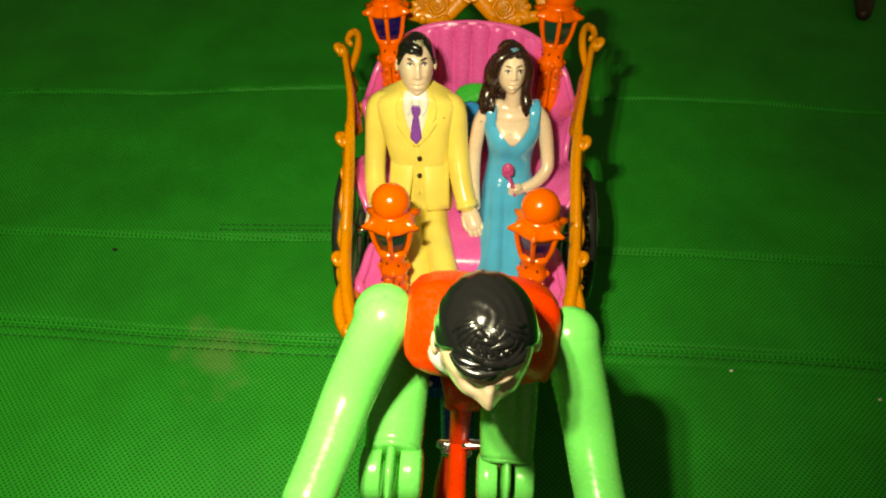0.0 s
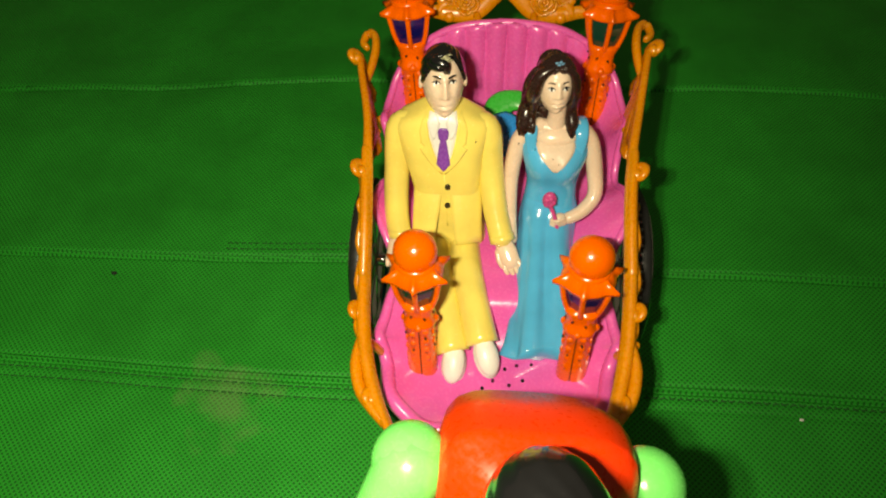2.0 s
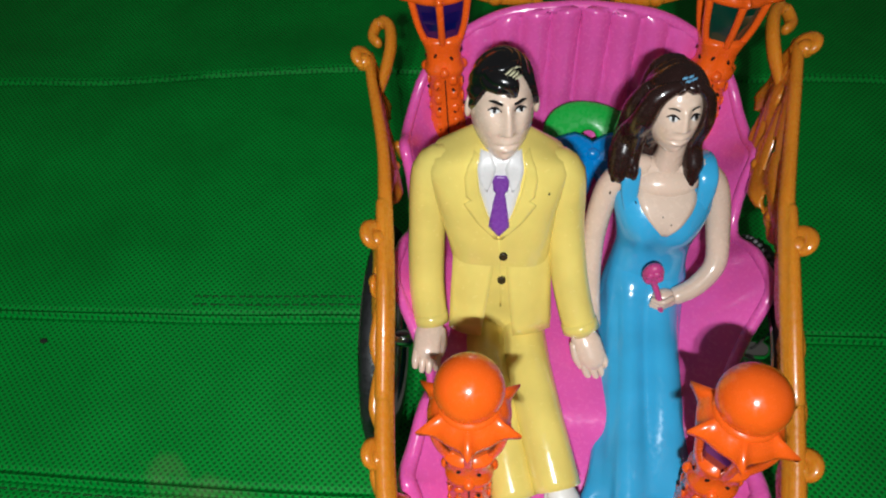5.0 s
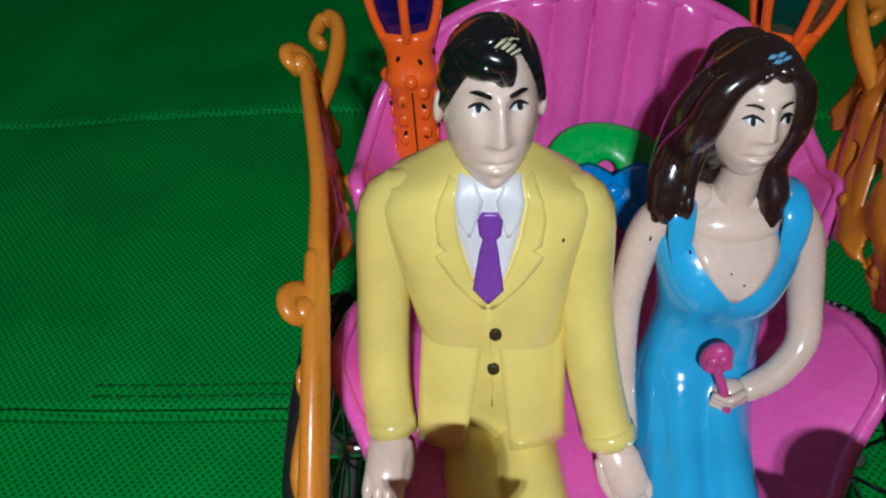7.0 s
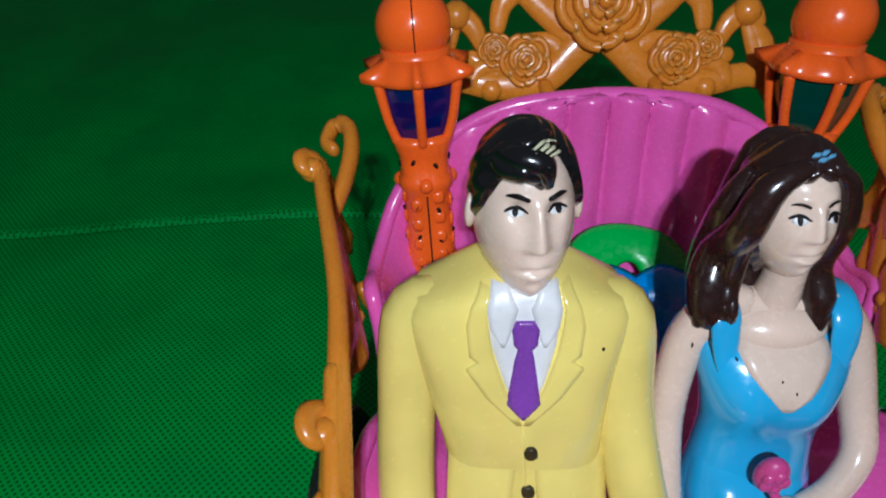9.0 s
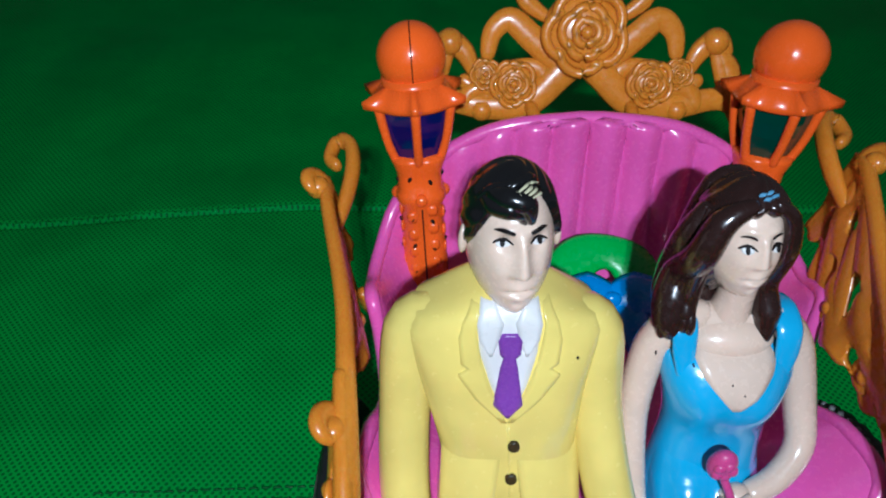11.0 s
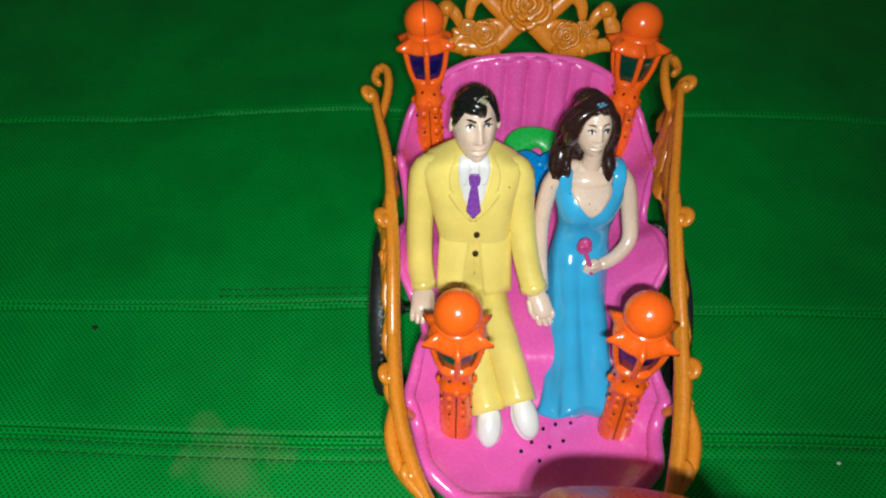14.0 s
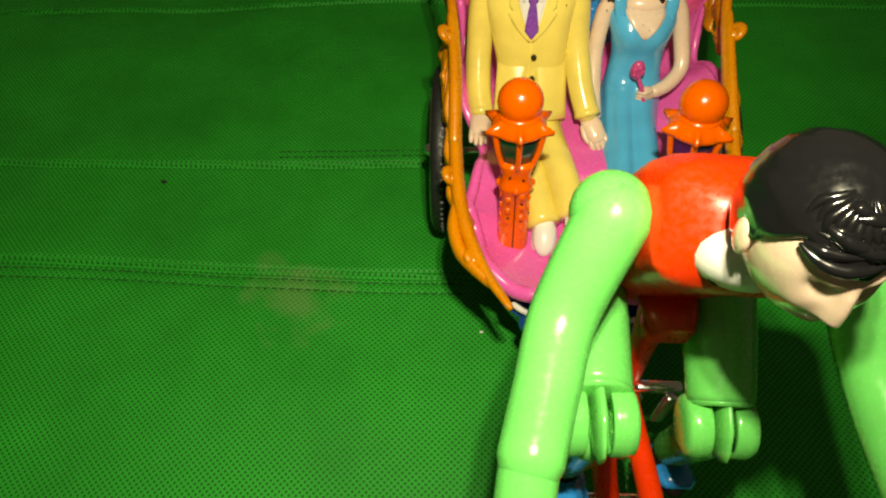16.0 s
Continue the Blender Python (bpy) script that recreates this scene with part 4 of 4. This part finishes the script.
        s.tube([hs(*a, lift(a) - 0.1), hs((a[0] + b[0]) / 2, (a[1] + b[1]) / 2, max(lift(a), lift(b)) - 0.15), hs(*b, lift(b))], [r * 0.5, r, r * 0.5], C, seg=6, sub=3)
    for q in range(6):
        s.tube([hs(-70 + q * 13, 44 + 3 * q, 1.0), hs(-48 + q * 13, 56 + 2 * q, 1.45), hs(-18 + q * 11, 62 + q, 1.3)], [0.5, 0.75, 0.4], H, seg=8, sub=4)
    for k in (-1, 1):
        s.blob(hs(k * 88, 6, 0.4), (0.8, 1.6, 2.6), S, turn=Euler((radians(-14), 0, radians(k * 18))).to_matrix(), seg=12, rings=8)
    s.spot(-9.4, 90.4, 0.22, 0.25, at, 0.15, I)
    ob = s.make("doll", mats, origin=(-14, 160, 37))
    tagged(ob, "plastic doll in a yellow suit with purple tie and white shoes", "doll", group="passenger dolls on the bench")


def build_woman():
    s = Shape()
    D, S, H, W, I, R, P = range(7)
    mats = [DRESS, SKIN, HAIR_BROWN, WHITE, INK, ROSE, PALE_BLUE]
    rows = [(52, 16.6, 210, 10.4, 7.4), (58, 16.9, 212, 10.2, 7.2), (65, 17.2, 214.5, 9.2, 6.6), (71, 17.4, 216.3, 8.9, 6.2), (77, 17.5, 218, 10.0, 6.6), (82, 17.6, 219.3, 11.2, 6.4), (85.4, 17.4, 220.8, 10.8, 5.6), (87.0, 17.3, 222.4, 8.6, 4.2), (88.0, 17.3, 223.6, 4, 2.2)]

    def chest(x, z):
        return 2.3 * bump(z - 79.5, 5) * (bump(x - 12.6, 4.3) + bump(x - 22.4, 4.3))
    add_torso(s, rows, D, 2.2, chest=chest)
    base = torso_surface(rows, 2.2)

    def at(x, z, off=0.0):
        p = base(x, z, off)
        p.y -= chest(x, z)
        return p
    # bare neckline and shoulders
    s.patch([(79.6, 17.0, 18.2), (82, 14.8, 20.6), (84.6, 11.8, 23.2), (86.2, 10.8, 24.2), (87.4, 11.8, 23.0)], at, 0.12, S, nx=8, sub=3)
    for k in (-1, 1):
        s.tube([(17.4 + k * 8.0, 215.6, 83.2), (17.4 + k * 8.4, 217.4, 87.0), (17.4 + k * 8.5, 219.6, 90.3), (17.4 + k * 8.3, 223.5, 91.5), (17.4 + k * 8.0, 227, 90)], [1.2, 2.0, 2.2, 2.2, 2.0], D, seg=12, flat=0.28, side=(0, -0.7, 0.7))
    s.tube([(10.5, 223.6, 89.0), (17.3, 223.4, 88.4), (24, 223.6, 89.0)], [2.6, 3.4, 2.6], S, seg=16, sub=5)
    s.blob((17.3, 221.2, 86.6), (7.6, 4.4, 3.8), S, seg=32, rings=20)
    # skirt, with folds, to the hem
    rings = []
    spine = smooth_path([(17.1, 216.2, 68), (16.9, 211.5, 59), (16.4, 203, 54), (15.8, 187, 49), (15.4, 173, 44), (15.2, 161.5, 40.5)], 7)
    n = 64
    for i, p in enumerate(spine):
        f = i / (len(spine) - 1)
        grow = min(1, f / 0.2)
        rx = 8.2 + 2.2 * grow - 1.0 * math.sin(math.pi * max(0, f - 0.15)) + 1.6 * f ** 2 + 2.0 * f ** 6
        rd = 5.6 + 1.6 * grow + 0.3 * f
        d = (spine[min(i + 1, len(spine) - 1)] - spine[max(i - 1, 0)]).normalized()
        up = V(0, -d.z, d.y) * -1 if d.y > 0 else V(0, d.z, -d.y)
        ring = []
        for k in range(n):
            o = 2 * math.pi * k / n
            w = 1 + 0.085 * f * math.sin(5 * o + 1.5 + 3.4 * f) + 0.022 * f * math.sin(9 * o + 0.4 + 6 * f) + 0.03 * math.sin(3 * o + 9 * f) - (0.2 * bump(o - math.pi / 2, 0.2) + 0.07 * bump(o - 2.35, 0.16)) * min(1, f * 2.2)
            sway = 2.0 * f ** 3 * math.sin(3 * o + 0.6)
            ring.append(p + V(1, 0, 0) * rx * w * math.cos(o) + up * (rd * w * math.sin(o)) + d * sway)
        rings.append(ring)
    s.loft(rings, D)
    # arms: one straight beside the body, one bent to hold the rose
    s.tube([(12.2, 223.4, 89.8), (8.6, 222.6, 88.4), (5.0, 221.2, 83.2), (3.0, 216, 72), (3.0, 208, 62), (4.0, 201, 55)], [2.6, 3.1, 3.1, 2.8, 2.6, 2.3], S, seg=14, sub=5)
    s.tube([(22.4, 223.4, 89.8), (26.0, 222.6, 88.4), (29.8, 221.4, 83.2), (32.2, 216, 73), (32.3, 211.5, 67.5), (28.2, 207.5, 64), (23.5, 205.5, 62.3)], [2.6, 3.1, 3.1, 2.8, 2.6, 2.4, 2.2], S, seg=14, sub=5)
    s.blob((20.8, 205.0, 62.0), (3.2, 2.4, 2.6), S)
    for i in range(4):
        s.tube([(22, 203.6 + 0.1 * i, 64.3 - i * 1.25), (19.8, 202.4 + 0.1 * i, 64.1 - i * 1.25), (17.6, 203.4, 63.6 - i * 1.2)], [0.7, 0.75, 0.6], S, seg=8)
    # the rose
    s.tube([(16.6, 205.8, 69), (18.6, 203.5, 65), (20.2, 201.8, 59.5), (20.8, 200.8, 57)], [0.75, 0.75, 0.8, 0.6], R, seg=8)
    s.blob((16.4, 206.2, 70.8), (2.5, 1.9, 3.8), R)
    for i in range(5):
        a = 2 * math.pi * i / 5
        s.blob((16.4 + 1.2 * math.cos(a), 204.9, 70.9 + 1.5 * math.sin(a)), (1.1, 0.8, 1.3), R, seg=10, rings=6)
    s.blob((21.0, 200.9, 56.8), (2.0, 0.8, 1.0), R, seg=10, rings=6)
    # neck, head, hair
    s.tube([(17.2, 224, 86), (17.2, 223.7, 90.5), (17.2, 223.8, 94), (17.2, 224.3, 98)], [4.2, 3.4, 3.0, 3.0], S, seg=20)
    ax = axes(12, 8)
    hs = head_surface((15.6, 226.4, 104.2), (5.7, 7.0, 9.3), ax, 0.52, 0.8, 0.8)

    def hairline(lon):
        if abs(lon) > 55:
            return -60 if abs(lon) > 75 else 30 - 90 * (abs(lon) - 55) / 20
        return 41 + 6 * bump(lon, 12) - 8 * max(0, (abs(lon) - 30) / 25)
    add_head(s, hs, S, H, hairline, 1.4, 30, 0.16)
    s.tube([hs(-26, 52, 0.9), hs(-58, 30, 1.6), hs(-70, -4, 2.2), (8.0, 225.6, 97.5), (6.8, 223.4, 93.2), (6.6, 221.0, 90.0), (7.8, 219.6, 88.6)], [1.2, 2.2, 2.6, 3.0, 3.2, 2.6, 1.3], H, seg=16, sub=5)
    s.tube([hs(-40, 44, 1.0), hs(-64, 10, 2.0), (9.0, 222.6, 96), (8.6, 220.8, 92.5), (9.2, 219.4, 89.4)], [1.0, 1.5, 1.6, 1.5, 0.7], H, seg=12, sub=5)
    s.tube([hs(-95, 30, 1.0), hs(-100, 0, 2.0), (8.0, 228, 96), (7.4, 226, 91.5), (7.8, 223, 88.5)], [1.6, 2.4, 3.0, 3.0, 1.8], H, seg=14, sub=5)
    s.tube([hs(26, 52, 0.8), hs(56, 30, 1.0), hs(66, -6, 1.2), (21.6, 224.6, 96), (22.4, 222, 91.5), (22.2, 219.6, 88.2)], [0.8, 1.5, 1.8, 2.2, 2.4, 1.2], H, seg=14, sub=5)
    s.tube([hs(180, 40, 0), (16.0, 233, 98), (14.4, 229, 91), (14.4, 226.5, 88)], [5, 7.8, 8.6, 7.0], H, seg=20, sub=5, flat=0.5, side=(0, 0.8, 0.6))
    for q in range(7):
        x = 5.4 + q * 0.7
        s.tube([hs(-96 + q * 7, 34, 2.0), (x - 0.2, 224.0 - 0.4 * q, 95.6), (x + 0.3 * math.sin(q * 2.1) - 0.3, 221.2 - 0.3 * q, 91.4), (x - 0.2, 219.4 + 0.2 * math.sin(q * 3.0), 88.8 + 0.5 * math.sin(q * 1.7))], [0.4, 1.0, 1.0, 0.6], H, seg=8, sub=5)
    add_eyes(s, hs, W, I, 9.5, 3.6, 24, 10, 20.5, 12, 0.62)
    for lon, lat in ((-12, 62), (6, 64), (14, 60), (-4, 58)):
        s.patch([(lat - 1.2, lon - 8, lon + 4), (lat + 1.2, lon - 4, lon + 8)], hs, 2.0, P, nx=4)
    for x, y, z in ((5.0, 218.9, 84.6), (30.6, 219.0, 83.2)):
        s.blob((x, y, z), (0.28, 0.4, 1.1), I, seg=8, rings=6)
    for x, z in ((16.6, 83.6), (18.6, 82.3), (10.5, 85.4)):
        s.spot(x, z, 0.16, 0.15, at, 0.14, I, n=4)
    ob = s.make("doll", mats, origin=(15, 165, 37))
    tagged(ob, "plastic doll in a sky blue gown holding a pink rose", "doll", group="passenger dolls on the bench")


def build_rider():
    s = Shape()
    R, L, S, H, W, I = range(6)
    mats = [RED, LIME, SKIN, HAIR_BLACK, WHITE, INK, HAIR_WORN]
    # vest: hips on the saddle, back bent forward over the handlebar
    spine = smooth_path([(2, 107, 99), (3, 103, 108), (4.3, 97.6, 118.2), (5.3, 90.8, 128.2), (5.7, 84, 135.2), (6, 79.5, 139.8)], 6)
    wide, deep = steps([13, 14.5, 16.2, 17.4, 16.5, 8], 6), steps([10.5, 11.2, 11.8, 12.0, 10.5, 5], 6)
    rings = []
    for i, p in enumerate(spine):
        d = (spine[min(i + 1, len(spine) - 1)] - spine[max(i - 1, 0)]).normalized()
        a = V(1, 0, -0.16 * i / len(spine)).normalized()
        b = d.cross(a).normalized()
        ring = []
        for k in range(32):
            o = 2 * math.pi * k / 32
            c, q = math.cos(o), math.sin(o)
            m = 1 / (abs(c) ** 4 + abs(q) ** 4) ** 0.25
            ring.append(p + a * wide[i] * m * c + b * deep[i] * m * q)
        rings.append(ring)
    s.loft(rings, R)
    # shirt front and bow tie under the chin
    s.blob((3.4, 78.4, 136.0), (9.2, 5.6, 8.0), W, turn=Euler((radians(35), 0, 0)).to_matrix())
    for k in (-1, 1):
        s.blob((1.0 + k * 2.2, 75.6, 134.2), (2.4, 1.2, 1.7), I)
    # sleeves
    s.blob((-16.2, 89.6, 132.6), (6.9, 7.0, 7.2), L, seg=28, rings=18)
    s.blob((25.4, 89.2, 127.4), (6.9, 7.0, 7.2), L, seg=28, rings=18)
    s.tube([(-15.6, 88.5, 134.0), (-23.0, 77.5, 121), (-26.5, 65, 117.5), (-29.5, 53, 116)], [6.5, 6.0, 5.6, 5.4], L, seg=20, sub=6)
    s.tube([(-29.5, 53.5, 116), (-30.6, 46, 112), (-32, 38, 106)], [4.9, 4.8, 4.4], L, seg=18, sub=4)
    s.tube([(25.4, 88.5, 128.0), (30, 77, 114.5), (32, 65, 109), (34, 53, 106)], [6.5, 6.0, 5.6, 5.4], L, seg=20, sub=6)
    s.tube([(34, 53.5, 106), (34.8, 46, 103.5), (35.5, 38, 101)], [4.9, 4.8, 4.4], L, seg=18, sub=4)
    for x, y, z in ((-33, 33.5, 102), (36, 33.5, 98.5)):
        s.blob((x, y, z), (5.2, 5.0, 4.6), S)
    # thighs, hinged knees, shins, shoes
    for hip, knee, ankle in (((-14.5, 103, 101), (-14.7, 68, 98), (-15.5, 76, 58)), ((14.5, 103, 97), (13.8, 74.5, 82.5), (14.6, 85, 44))):
        hip, knee, ankle = Vector(hip), Vector(knee), Vector(ankle)
        s.tube([hip, hip.lerp(knee, 0.45), hip.lerp(knee, 0.84)], [8.0, 7.6, 6.9], L, seg=20, sub=6, round_ends=False)
        s.tube([hip.lerp(knee, 0.84), hip.lerp(knee, 0.86), hip.lerp(knee, 0.87)], [6.9, 6.6, 5.8], L, seg=20, sub=2, round_ends=False)
        s.tube([hip.lerp(knee, 0.8), knee + (knee - hip) * 0.02, knee + (knee - hip) * 0.10], [5.4, 6.2, 5.2], L, seg=16, sub=3, flat=0.24, side=(1, 0, 0))
        for k in (-1, 1):
            s.tube([knee + V(k * x, 1.5, -3.0) for x in (2.3, 2.6, 5.2, 6.9, 7.6)], [6.0, 6.8, 7.0, 6.3, 4.4], L, seg=22, sub=3, round_ends=False)
        s.tube([knee.lerp(ankle, 0.22), knee.lerp(ankle, 0.6), ankle], [5.6, 5.4, 4.8], L, seg=16, sub=5)
        s.blob(ankle + V(0, -3, -4.5), (4.6, 8.5, 4.0), I)
    # neck and head
    s.tube([(5.8, 82, 138), (6, 77, 144)], [5.5, 5.0], S, seg=16)
    ax = axes(-18, 4)
    hs = head_surface((5.8, 73.6, 149.5), (9.0, 11.4, 12.6), ax, 0.34, 0.95)

    def hairline(lon):
        if abs(lon) > 75:
            return 12 - 50 * min(1, (abs(lon) - 75) / 30)
        return 40 - 9 * bump(lon, 16) - 22 * max(0, (abs(lon) - 58) / 17)
    add_head(s, hs, S, H, hairline, 0.9, 20, 0.07)
    for q in range(7):
        lat = 41 + q * 5
        s.tube([hs(lon, lat + 2.6 * math.sin(radians(lon * 3.1 + q * 97)) - 4 * (lon / 60) ** 2, 0.75) for lon in range(-56 + q, 60, 14)], [0.3] + [0.75 + 0.3 * math.sin(q * 2.3 + w) for w in range(7)] + [0.3], H, seg=8, sub=4)
    for q in range(15):
        lon = -77 + q * 11
        s.tube([hs(lon * 0.7, 84, 0.35), hs(lon * 0.9, 72, 0.6), hs(lon, 60 + 2 * math.sin(q * 2.1), 0.75), hs(lon + 5, 49 + 3 * math.sin(q * 1.3), 0.6)], [0.35, 0.62, 0.7, 0.35], H, seg=8, sub=4)
    s.patch([(63.5, -60, 52), (65.0, -74, 66), (66.6, -70, 72), (68.2, -48, 60)], lambda lon, lat, off: hs(lon, lat + 2.2 * math.sin(radians(lon * 5)) + 1.2 * math.sin(radians(lon * 13)), off), 1.0, 6, nx=48, sub=2, skirt=-0.7)
    for k in (-1, 1):
        s.blob(hs(k * 86, -2, 0.5), (1.0, 2.2, 3.2), S, seg=12, rings=8)
    ob = s.make("doll", mats, origin=(4, 80, 30))
    tagged(ob, "plastic rider doll, red vest, lime sleeves, bent over the cycle", "doll")



def build_stick():
    s = Shape()
    s.tube([(268, 451, 4), (276, 474, 5), (290, 520, 6)], [4.5, 6.5, 6.5], seg=16, sub=4)
    ob = s.make("stick", RUBBER_BROWN, origin=(276, 474, 0))
    tagged(ob, "dark brown rounded stick lying on the green cloth", "stick")


build_stick()
build_man()
build_woman()
build_rider()
